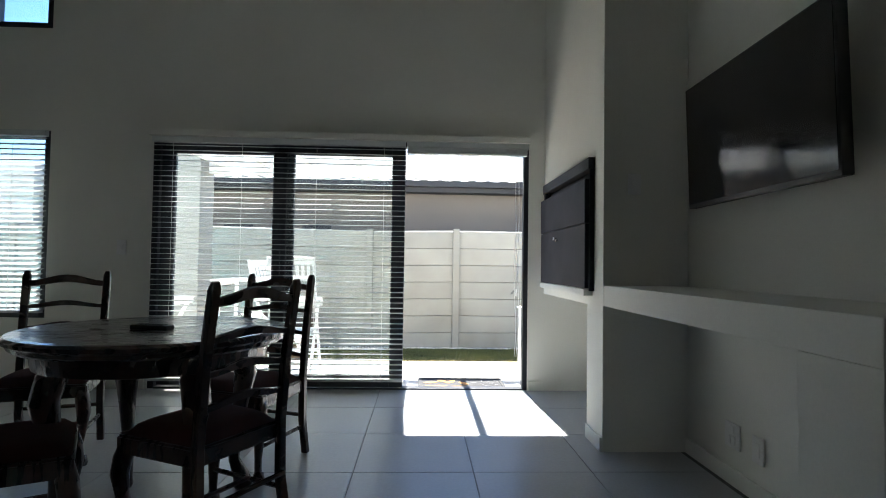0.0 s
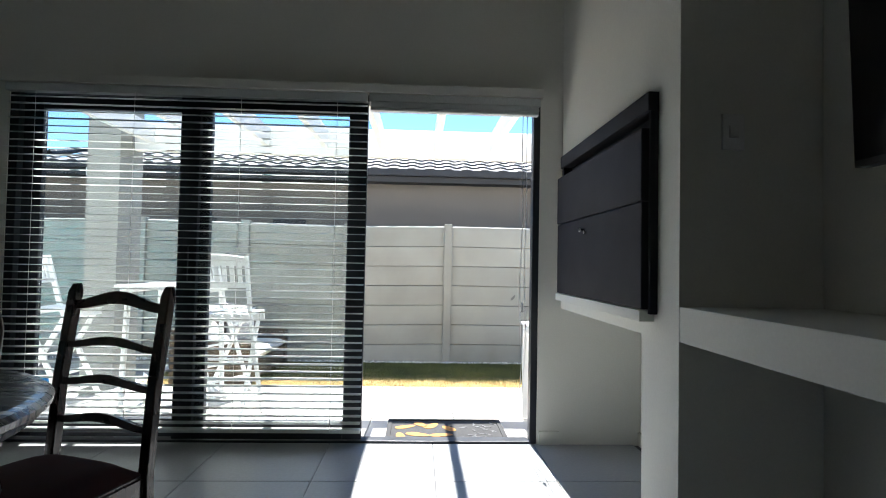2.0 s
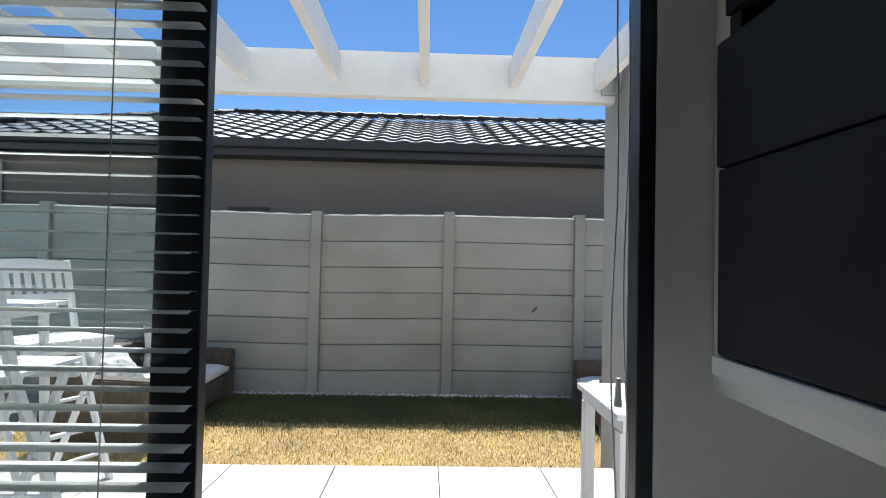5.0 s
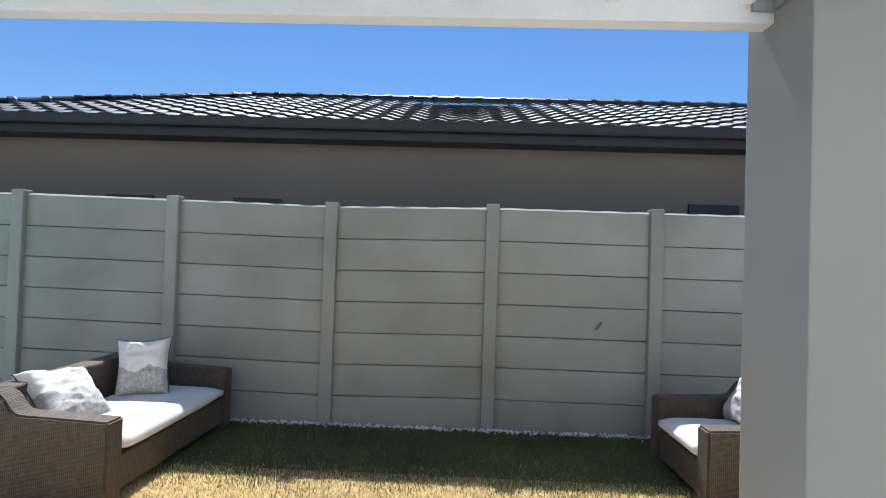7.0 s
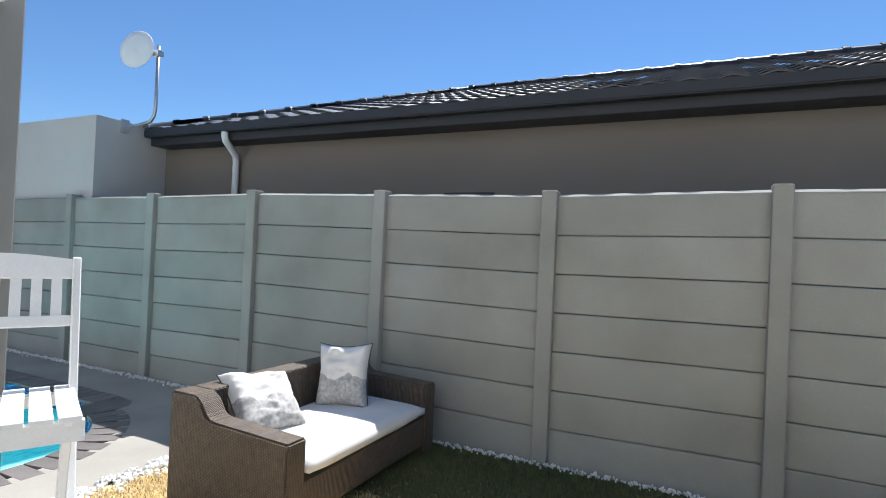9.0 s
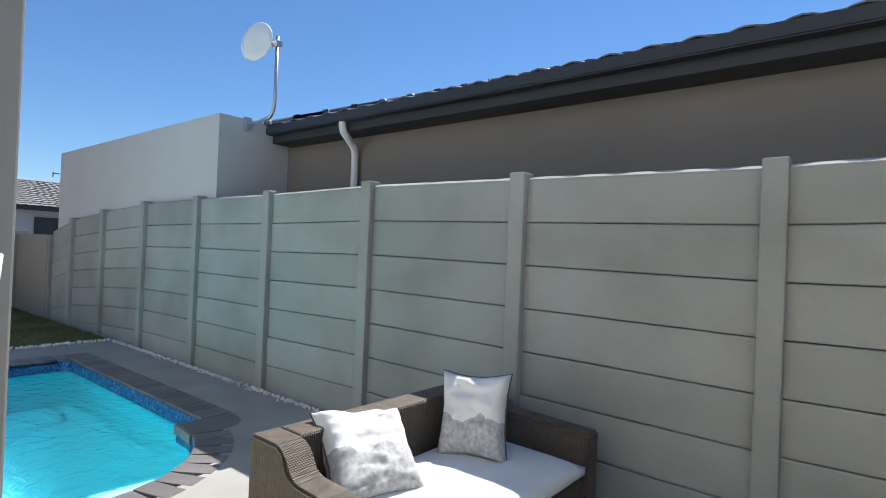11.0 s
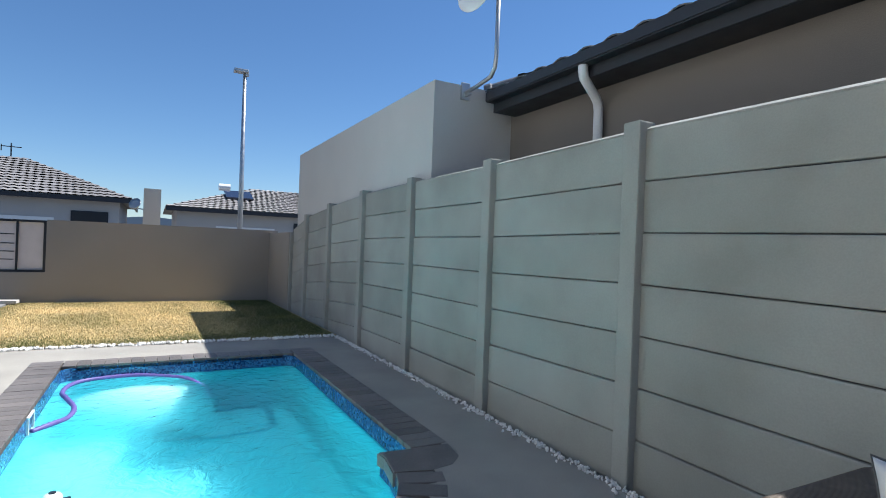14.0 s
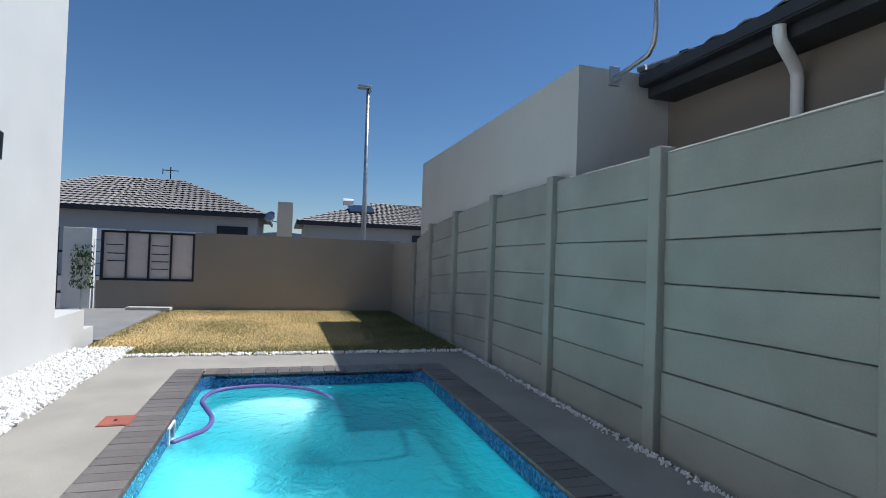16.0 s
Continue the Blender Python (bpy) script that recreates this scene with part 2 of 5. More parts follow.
def tube(bm, pts, rad, seg=10, caps=True):
    """A round bar along pts; rad is one radius or one for each point."""
    pts = [Vector(p) for p in pts]
    rads = rad if isinstance(rad, (list, tuple)) else [rad] * len(pts)
    rings = []
    prev = None
    for i, p in enumerate(pts):
        d = (pts[min(i + 1, len(pts) - 1)] - pts[max(i - 1, 0)]).normalized()
        if prev is None:
            side = d.orthogonal().normalized()
        else:
            side = (prev - d * prev.dot(d)).normalized()
        prev = side
        up = d.cross(side)
        rings.append([bm.verts.new(p + rads[i] * (side * math.cos(a) + up * math.sin(a))) for a in (2 * math.pi * k / seg for k in range(seg))])
    for a, b in zip(rings, rings[1:]):
        for k in range(seg):
            bm.faces.new((a[k], a[(k + 1) % seg], b[(k + 1) % seg], b[k]))
    if caps:
        bm.faces.new(rings[0][::-1])
        bm.faces.new(rings[-1])
    return bm


def lathe(bm, prof, seg=24, cx=0, cy=0):
    """Turns (radius, height) pairs round a vertical axis."""
    rings = [[bm.verts.new((cx + r * math.cos(2 * math.pi * k / seg), cy + r * math.sin(2 * math.pi * k / seg), z)) for k in range(seg)] for r, z in prof]
    for a, b in zip(rings, rings[1:]):
        for k in range(seg):
            bm.faces.new((a[k], a[(k + 1) % seg], b[(k + 1) % seg], b[k]))
    bm.faces.new(rings[0][::-1])
    bm.faces.new(rings[-1])
    return bm


def prism(bm, outline, axis, a, b):
    """A solid with the given 2D outline, reaching from a to b along axis."""
    def place(p, q, v):
        return {"x": (v, p, q), "y": (p, v, q), "z": (p, q, v)}[axis]
    lo = [bm.verts.new(place(p, q, a)) for p, q in outline]
    hi = [bm.verts.new(place(p, q, b)) for p, q in outline]
    n = len(outline)
    bm.faces.new(lo)
    bm.faces.new(hi[::-1])
    for k in range(n):
        bm.faces.new((lo[k], hi[k], hi[(k + 1) % n], lo[(k + 1) % n]))
    bmesh.ops.recalc_face_normals(bm, faces=bm.faces[:])
    return bm


def lerp(table, x):
    xs, vs = zip(*table)
    return float(np.interp(x, xs, vs))


# ---- plan ----
WALL_Y, WALL_OUT = 3.36, 3.46
FENCE_Y = 8.22
POSTS = [6.75, 5.25, 3.75, 2.25, 0.75, -0.755, -2.26, -3.76, -5.26, -6.76, -8.26, -9.75, -11.15, -12.3]
FENCE_TOP = [(-12.3, 1.1), (-12.25, 1.33), (-11.15, 1.41), (-9.75, 1.525), (-8.26, 1.61), (-6.76, 1.63), (-5.26, 1.63), (-3.76, 1.65), (-2.26, 1.63), (-0.755, 1.61), (0.75, 1.635), (6.75, 1.62)]
PATIO_X, PATIO_Y, POOL_TOP = -3.0, 5.32, -0.4     # ends of the raised patio, height of the pool's edge


def garden_z(x):
    """Height of the garden round the raised patio."""
    return lerp([(-14.5, -0.43), (-12, -0.41), (-9, -0.385), (-3.4, -0.385), (-2.6, -0.42), (8, -0.42)], x)


def ground_z(x, y):
    """Height of the finished ground outside the house."""
    if x > PATIO_X and y < PATIO_Y:
        return lerp([(3.47, -0.03), (4.2, -0.08), (PATIO_Y, -0.115)], y)
    return garden_z(x)


def drape(name, x0, x1, y0, y1, lift, material, step=0.25, skip=None, parent=None, height=ground_z):
    bm = bmesh.new()
    nx, ny = max(1, round((x1 - x0) / step)), max(1, round((y1 - y0) / step))
    g = [[bm.verts.new((x, y, height(x, y) + lift)) for y in np.linspace(y0, y1, ny + 1)] for x in np.linspace(x0, x1, nx + 1)]
    for i in range(nx):
        for j in range(ny):
            q = (g[i][j], g[i + 1][j], g[i + 1][j + 1], g[i][j + 1])
            if skip and skip(sum(v.co.x for v in q) / 4, sum(v.co.y for v in q) / 4):
                continue
            bm.faces.new(q)
    return part(name, bm, material, parent)


# ---- the house: walls, floor, ceiling ----
def structure(name, bm, material, label, category="wall"):
    return tagged(part(name, bm, material), label, category, kind="structure")


WX0, WX1, WZ0, WZ1 = -4.4, -2.88, 0.56, 2.08      # side window beside the sliding door
HX0, HX1, HZ0, HZ1 = -3.4, -2.895, 2.92, 3.8     # high window
DX0, DX1, DZ1 = -2.06, 1.035, 2.07                 # sliding-door opening
CEIL = 4.2
structure("wall_north", boxes((-5.2, WX0, WALL_Y, WALL_OUT, 0, CEIL), (WX0, WX1, WALL_Y, WALL_OUT, 0, WZ0), (WX0, HX0, WALL_Y, WALL_OUT, WZ1, CEIL),
          (HX0, HX1, WALL_Y, WALL_OUT, WZ1, HZ0), (HX0, HX1, WALL_Y, WALL_OUT, HZ1, CEIL), (HX1, WX1, WALL_Y, WALL_OUT, WZ1, CEIL),
          (WX1, DX0, WALL_Y, WALL_OUT, 0, CEIL), (DX0, DX1, WALL_Y, WALL_OUT, DZ1, CEIL), (DX1, 4.5, WALL_Y, WALL_OUT, -0.5, CEIL),
          (-5.2, DX1, WALL_Y + 0.01, WALL_OUT, -0.5, -0.1)),
          M_PLASTER_IN, "off-white plastered wall with a sliding door opening")
structure("wall_east", boxes((1.66, 1.9, -4.2, WALL_Y - 0.003, 0, CEIL)), M_PLASTER_IN, "off-white plastered wall behind the television")
structure("wall_south", boxes((-5.2, 1.657, -4.2, -4.0, 0, CEIL)), M_PLASTER_IN, "plain off-white plastered wall")
structure("wall_west", boxes((-5.2, -5.0, -3.997, WALL_Y - 0.003, 0, CEIL)), M_PLASTER_IN, "plain off-white plastered wall")
structure("ceiling", boxes((-5.3, 2.0, -4.3, 3.47, CEIL + 0.003, CEIL + 0.15)), M_CEILING, "plain white ceiling", "ceiling")
structure("roof_slab", boxes((-9.2, 4.6, -8, 3.5, CEIL + 0.16, CEIL + 0.3)), M_PLASTER_OUT, "flat house roof slab", "roof")
# chimney breast round the built-in barbecue, with the log recess below it
FX = 1.17
structure("chimney_breast", boxes((FX, 1.657, 1.905, 3.357, 0.806, 0.885), (FX, 1.657, 1.905, 2.19, 0, 0.806), (FX, 1.657, 1.905, 2.1, 0.885, CEIL),
          (FX, 1.657, 3.21, 3.357, 0.885, CEIL), (FX, 1.657, 2.1, 3.21, 1.66, CEIL)),
          M_PLASTER_IN, "off-white plastered chimney breast with an open recess")
structure("plastered_bench", boxes((FX, 1.657, 0.08, 1.902, 0.815, 0.931), (FX, 1.657, 0.08, 0.354, 0, 0.815), bevel=0.004),
          M_PLASTER_IN, "off-white plastered ledge with an open niche below", "ledge")

floor = thing("floor", label="grey matt floor tiles with dark grout", category="floor", kind="structure")
part("screed", boxes((-5, 1.66, -4, WALL_OUT - 0.02, -0.12, -0.006)), M_GROUT, floor, "dark grout bed")
TS = 0.6
me_tile = mesh_of("tile", boxes((-0.298, 0.298, -0.298, 0.298, -0.008, 0), bevel=0.002), M_FLOOR)
TX, TY = -0.18, 1.62
tiles = []
for i in range(-9, 4):
    for j in range(-10, 5):
        x, y = TX + TS * (i + 0.5), TY + TS * (j + 0.5)
        if x < -5.0 or x > 1.9 or y < -4.1 or y > 3.4:
            continue
        share("tile", me_tile, floor, pose(x, y, random.uniform(-0.0004, 0.0004)))

bb = thing("baseboard", label="off-white skirting along the walls", category="skirting", kind="structure")
for spec in ((-5, DX0 - 0.02, WALL_Y - 0.015, WALL_Y - 0.001, 0, 0.08), (DX1 + 0.01, FX - 0.002, WALL_Y - 0.015, WALL_Y - 0.001, 0, 0.08),
             (FX - 0.014, FX - 0.001, 1.91, 2.18, 0, 0.08), (1.64, 1.655, 2.19, 3.35, 0, 0.08), (1.64, 1.655, 0.36, 1.9, 0, 0.08)):
    part("skirting", boxes(spec, bevel=0.003), M_PLASTER_IN, bb)


# ---- sliding door, windows, blinds ----
def door_leaf(parent, x0, x1, y, handle):
    leaf = part("door_leaf", boxes((x0, x0 + 0.11, y, y + 0.04, 0.02, 2.01), (x1 - 0.11, x1, y, y + 0.04, 0.02, 2.01),
                (x0 + 0.11, x1 - 0.11, y, y + 0.04, 0.02, 0.12), (x0 + 0.11, x1 - 0.11, y, y + 0.04, 1.93, 2.01), bevel=0.004), M_DARK_FRAME, parent, "dark aluminium stile and rail")
    pane = part("pane", boxes((x0 + 0.11, x1 - 0.11, y + 0.017, y + 0.023, 0.12, 1.93)), M_GLASS, leaf, "clear glass")
    pane.visible_shadow = False
    if handle:
        part("handle", boxes((handle - 0.015, handle + 0.015, y - 0.04, y - 0.015, 0.93, 1.13), (handle - 0.01, handle + 0.01, y - 0.02, y, 0.95, 0.98), (handle - 0.01, handle + 0.01, y - 0.02, y, 1.08, 1.11), bevel=0.003), M_DARK_FRAME, leaf)


door = thing("door_1", label="dark aluminium sliding door pushed half open", category="sliding door", kind="structure")
part("door_frame", boxes((DX0, DX0 + 0.05, 3.365, 3.45, 0, DZ1), (DX1 - 0.04, DX1, 3.365, 3.43, 0, DZ1), (DX0 + 0.05, DX1 - 0.04, 3.365, 3.45, 2.015, DZ1), bevel=0.004), M_DARK_FRAME, door)
part("door_track", boxes((DX0 + 0.05, DX1 - 0.04, 3.365, 3.45, -0.005, 0.014), (DX0, DX1, 3.35, 3.462, -0.1, -0.006), bevel=0.003), M_DARK_FRAME, door, "dark aluminium bottom track")
door_leaf(door, -2.01, -0.925, 3.408, None)
door_leaf(door, -1.09, 0.0, 3.368, -1.03)


def window(name, x0, x1, z0, z1, bars, label):
    w = thing(name, label=label, category="window", kind="structure")
    f = 0.05
    specs = [(x0, x0 + f, 3.37, 3.45, z0, z1), (x1 - f, x1, 3.37, 3.45, z0, z1), (x0 + f, x1 - f, 3.37, 3.45, z0, z0 + f), (x0 + f, x1 - f, 3.37, 3.45, z1 - f, z1)]
    part("window_frame", boxes(*(specs + [(b - 0.025, b + 0.025, 3.38, 3.44, z0 + f, z1 - f) for b in bars]), bevel=0.004), M_DARK_FRAME, w)
    edges = [x0 + f] + [v for b in bars for v in (b - 0.025, b + 0.025)] + [x1 - f]
    for a, b in zip(edges[::2], edges[1::2]):
        pane = part("pane", boxes((a, b, 3.407, 3.413, z0 + f, z1 - f)), M_GLASS, w, "clear glass")
        pane.visible_shadow = False
    return w


window("window_1", WX0, WX1, WZ0, WZ1, (-3.67,), "dark aluminium window behind a venetian blind")
window("window_2", HX0, HX1, HZ0, HZ1, (), "small high dark aluminium window")


def blind(x0, x1, z_top, z_low, y, tilt, group, cords):
    b = thing("venetian_blind", (x0 + x1) / 2, y, z_top, label="white metal venetian blind lowered with open slats", category="blind", group=group)
    w = (x1 - x0) / 2
    part("headrail", boxes((-w, w, -0.025, 0.025, -0.045, 0), bevel=0.003), M_SLAT, b)
    n = int((z_top - z_low - 0.08) / 0.042)
    bm = bmesh.new()
    for k in range(5):
        u = -0.024 + 0.012 * k
        for s in (-w, w):
            bm.verts.new((s, u, 0.004 * (1 - (u / 0.024) ** 2)))
    bm.verts.ensure_lookup_table()
    v = bm.verts
    for k in range(4):
        bm.faces.new((v[2 * k], v[2 * k + 1], v[2 * k + 3], v[2 * k + 2]))
    bmesh.ops.solidify(bm, geom=bm.faces[:], thickness=0.0012)
    me = mesh_of("slat", bm, M_SLAT)
    for k in range(n):
        share("slat", me, b, pose(0, 0, -0.07 - 0.042 * k, tilt + random.uniform(-2.5, 2.5), random.uniform(-0.1, 0.1), 0))
    part("bottom_rail", boxes((-w, w, -0.024, 0.024, -0.08 - 0.042 * n, -0.06 - 0.042 * n), bevel=0.003), M_SLAT, b)
    for c in cords:
        part("ladder_cord", tube(bmesh.new(), [(c, -0.027, -0.04), (c, -0.027, -0.07 - 0.042 * n)], 0.0015, 5), M_WHITE_PAINT, b)
    return b


blind(-2.045, 0.0, 2.045, 0.04, 3.325, 4, "door blinds", (-0.85, -0.3, 0.3, 0.85))
blind(-4.38, -2.89, 2.07, 0.58, 3.33, 28, "window blinds", (-0.5, 0.5))
raised = thing("raised_venetian_blind", 0.52, 3.325, 2.045, label="white venetian blind pulled up in a stack", category="blind", group="door blinds")
part("headrail", boxes((-0.51, 0.5, -0.03, 0.03, -0.045, 0), bevel=0.003), M_SLAT, raised)
me_stack = mesh_of("slat", boxes((-0.5, 0.49, -0.025, 0.025, -0.0012, 0.0012)), M_SLAT)
for k in range(22):
    share("slat", me_stack, raised, pose(random.uniform(-0.004, 0.004), random.uniform(-0.003, 0.003), -0.048 - 0.0014 * k, 0, 0, random.uniform(-0.3, 0.3)))
part("bottom_rail", boxes((-0.5, 0.49, -0.024, 0.024, -0.098, -0.082), bevel=0.003), M_SLAT, raised)
for dx in (0.395, 0.42):
    pts = [(dx + 0.012 * math.sin(k * 0.9 + dx * 40) * (k / 14), -0.035, -0.1 - 0.118 * k) for k in range(15)]
    part("pull_cord", tube(bmesh.new(), pts, 0.0022, 5), M_WHITE_PAINT, raised)
part("tassel", tube(bmesh.new(), [(0.405, -0.035, -1.2), (0.405, -0.035, -1.26)], [0.005, 0.009], 8), M_WHITE_PAINT, raised)
trim = thing("trim", label="plaster valence above the sliding door", category="trim", kind="structure")
part("valence", boxes((DX0 - 0.01, DX1, WALL_Y - 0.075, WALL_Y - 0.001, 2.05, 2.1), bevel=0.004), M_PLASTER_IN, trim)


# ---- ground ----
def pool_hole(x, y):
    return -8.35 < x < -3.6 and 4.75 < y < 7.65


def ring(bm, outer, inner, z):
    (a0, a1, b0, b1), (c0, c1, d0, d1) = outer, inner
    o = [bm.verts.new((x, y, z)) for x, y in ((a0, b0), (a1, b0), (a1, b1), (a0, b1))]
    i = [bm.verts.new((x, y, z)) for x, y in ((c0, d0), (c1, d0), (c1, d1), (c0, d1))]
    for k in range(4):
        bm.faces.new((o[k], o[(k + 1) % 4], i[(k + 1) % 4], i[k]))
    return bm


structure("ground", ring(bmesh.new(), (-2500, 2500, -2500, 2500), (-14.4, 8.6, 3.0, 8.6), -0.55), M_FARGROUND, "bare sandy ground reaching the horizon", "ground")
earth = drape("soil", -14.4, 8.0, 3.47, 8.6, -0.06, M_SOIL, 0.2, pool_hole, None, lambda x, y: garden_z(x))
tagged(earth, "bare soil under the lawn and paving", "soil", kind="structure")
street = structure("road", boxes((-29.0, -14.46, -30, 40, -0.6, -0.5)), M_ROAD, "dark paved street beyond the boundary wall", "road")


# ---- the boundary fence of precast concrete ----
fence = thing("fence", 0, FENCE_Y, 0, label="grey precast concrete panel fence", category="fence", kind="structure")
me_panel = {}
for a, b in zip(POSTS, POSTS[1:]):
    za, zb = lerp(FENCE_TOP, a - 0.02), lerp(FENCE_TOP, b + 0.02)
    L = a - b
    key = round(L, 3)
    slope = math.degrees(math.atan2(za - zb, L))
    if key not in me_panel:
        me_panel[key] = mesh_of("panel", boxes((-L / 2 + 0.05, L / 2 - 0.05, -0.02, 0.02, -0.288, 0), bevel=0.013), M_CONCRETE)
    zm = (za + zb) / 2 - 0.02
    n = math.ceil((zm + 0.05 - garden_z((a + b) / 2)) / 0.293)
    for k in range(n):
        share("panel", me_panel[key], fence, pose((a + b) / 2, 0.035 + random.uniform(-0.004, 0.004), zm - 0.293 * k, random.uniform(-0.4, 0.4), -slope, 0))
    cap = prism(bmesh.new(), [(-0.021, -0.004), (-0.021, 0.003), (0.018, 0.024), (0.021, 0.02), (0.021, -0.004)], "x", -L / 2 + 0.05, L / 2 - 0.05)
    bmesh.ops.transform(cap, matrix=pose((a + b) / 2, 0.035, zm, 0, -slope, 0), verts=cap.verts[:])
    part("chamfered_edge", cap, M_CONCRETE, fence)
for p in POSTS:
    zt = lerp(FENCE_TOP, p)
    part("post", boxes((p - 0.06, p + 0.06, -0.04, 0.09, ground_z(p, FENCE_Y) - 0.2, zt + 0.03), bevel=0.012), M_CONCRETE, fence)

bm = bmesh.new()
prism(bm, [(1.715, 0.53), (1.745, 0.54), (1.785, 0.59), (1.78, 0.615), (1.75, 0.595), (1.72, 0.56)], "y", 0.008, 0.016)
part("scuff_mark", bm, M_GROUT, fence, "dark scuff on the concrete")

# ---- plastered boundary wall at the end of the garden ----
structure("boundary_wall", boxes((-14.42, -14.3, 4.0, 8.35, -0.6, 1.19), (-14.42, -14.3, 2.22, 4.0, -0.6, 0.17), (-14.3, -12.3, 8.17, 8.35, -0.6, 1.13)), M_BOUNDARY, "taupe plastered boundary wall")


# ---- neighbour's house beyond the fence ----
def roof_tile_mesh(w, l):
    """One wavy interlocking tile, w wide along x, l long up the slope (+y)."""
    verts, faces = [], []
    xs = [0, 0.18, 0.36, 0.5, 0.64, 0.82, 1.0]
    hs = [0.03, 0.022, 0.005, 0.0, 0.005, 0.022, 0.03]
    for y, dz in ((0, 0.03), (l, 0.0)):
        for lay in (0, -0.012):
            for x, h in zip(xs, hs):
                verts.append((x * w, y, h + dz + lay))
    n = len(xs)
    for k in range(n - 1):
        faces.append((k, k + 1, 2 * n + k + 1, 2 * n + k))
        faces.append((n + k, k + n + 1, k + 1, k)[::1])
    return verts, faces


neighbour = thing("neighbour_house", -6.3, 9.5, -0.42, label="taupe plastered house with a dark tiled hip roof", category="house")
EAVE_Z, EAVE_Y = 2.63, 8.9


def nz(x):
    return EAVE_Z


bm = bmesh.new()
box(bm, -6.517, 14, 9.3, 9.55, -0.42, 2.5)
ob = part("wall", bm, M_NEIGHBOUR, neighbour)
bm = bmesh.new()
prism(bm, [(-6.43, nz(-6.43) - 0.22), (14, nz(14) - 0.22), (14, nz(14) - 0.12), (-6.43, nz(-6.43) - 0.12)], "y", 9.0, 9.02)
part("fascia", bm, M_FASCIA, neighbour, "dark charcoal fascia board")
bm = bmesh.new()
prism(bm, [(-6.43, nz(-6.43) - 0.13), (14, nz(14) - 0.13), (14, nz(14) - 0.02), (-6.43, nz(-6.43) - 0.02)], "y", 8.885, 8.998)
bmesh.ops.bevel(bm, geom=bm.edges[:], offset=0.012, segments=2, affect="EDGES")
part("gutter", bm, M_FASCIA, neighbour, "dark charcoal gutter")
bm = bmesh.new()
prism(bm, [(-6.43, nz(-6.43) - 0.222), (14, nz(14) - 0.222), (14, nz(14) - 0.21), (-6.43, nz(-6.43) - 0.21)], "y", 9.02, 9.3)
part("soffit", bm, M_FASCIA, neighbour)
# roof deck: front slope with a hip at the west end
RS = 0.368
RIDGE = 3.29


def roof_pt(x, d):
    return Vector((x, EAVE_Y + d, nz(x) - 0.06 + RS * d))


bm = bmesh.new()
c = [roof_pt(-6.43, 0), roof_pt(14, 0), roof_pt(14, RIDGE), roof_pt(-6.43 + RIDGE, RIDGE), Vector((-6.43, EAVE_Y + 2 * RIDGE, nz(-6.43) - 0.06))]
v = [bm.verts.new(p - Vector((0, 0, 0.03))) for p in c]
back = bm.verts.new((14, EAVE_Y + 2 * RIDGE, nz(14)))
bm.faces.new((v[0], v[1], v[2], v[3]))
bm.faces.new((v[0], v[3], v[4]))
bm.faces.new((v[3], v[2], back, v[4]))
deck = part("roof", bm, M_ROOF_STUFF, neighbour, "dark concrete tile roof")
TW, TL = 0.3, 0.34
tv, tf = roof_tile_mesh(TW, TL * 1.1)
me_rt = bpy.data.meshes.new("roof_tile")
me_rt.from_pydata(tv, [], tf)
me_rt.materials.append(M_ROOF_TILE)
pitch = math.degrees(math.atan(RS))
rest_v, rest_f = [], []
count = 0
rows_up = int(RIDGE / (TL * math.cos(math.atan(RS)))) + 1
step_y = RIDGE / rows_up
for r in range(rows_up):
    d = r * step_y
    x = -6.43 + d
    while x < 13.6:
        p = roof_pt(x, d)
        m = pose(p.x, p.y, p.z, pitch, 0, 0)
        if r < 4 and -6.4 < x < 10.5 and count < 280:
            share("roof_tile", me_rt, deck, m)
            count += 1
        else:
            k0 = len(rest_v)
            rest_v += [tuple(m @ Vector(q)) for q in tv]
            rest_f += [tuple(k0 + i for i in f) for f in tf]
        x += TW
me = bpy.data.meshes.new("roof_tiles")
me.from_pydata(rest_v, [], rest_f)
me.materials.append(M_ROOF_STUFF)
ob = new("roof_tiles", me)
ob.parent = deck
tagged(ob, kind="stuff")
for o in neighbour.children_recursive:
    if o.parent == neighbour:
        o.matrix_parent_inverse = neighbour.matrix_world.inverted()
# hip and ridge caps
bm = bmesh.new()
for k in range(7):
    a = 2 * math.pi * 0 + math.pi * k / 6
    for yy, s in ((0, 1.18), (0.07, 1.15), (0.09, 1.0), (0.42, 0.95)):
        bm.verts.new((0.1 * s * math.cos(a), yy, 0.075 * s * math.sin(a)))
bm.verts.ensure_lookup_table()
for k in range(6):
    for q in range(3):
        bm.faces.new((bm.verts[4 * k + q], bm.verts[4 * k + q + 1], bm.verts[4 * k + q + 5], bm.verts[4 * k + q + 4]))
bmesh.ops.solidify(bm, geom=bm.faces[:], thickness=0.012)
me_cap = mesh_of("ridge_cap", bm, M_ROOF_TILE)
hip0, hip1 = roof_pt(-6.43, 0), roof_pt(-6.43 + RIDGE, RIDGE)
hd = hip1 - hip0
nh = round(hd.length / 0.38)
for k in range(nh):
    p = hip0 + hd * (k / nh)
    share("ridge_cap", me_cap, deck, Matrix.Translation(p + Vector((0, 0, 0.03))) @ hd.to_track_quat("Y", "Z").to_matrix().to_4x4())
x = -6.43 + RIDGE
while x < 13.5:
    share("ridge_cap", me_cap, deck, pose(x, EAVE_Y + RIDGE, nz(x) + RS * RIDGE - 0.03, 0, 0, -90))
    x += 0.38
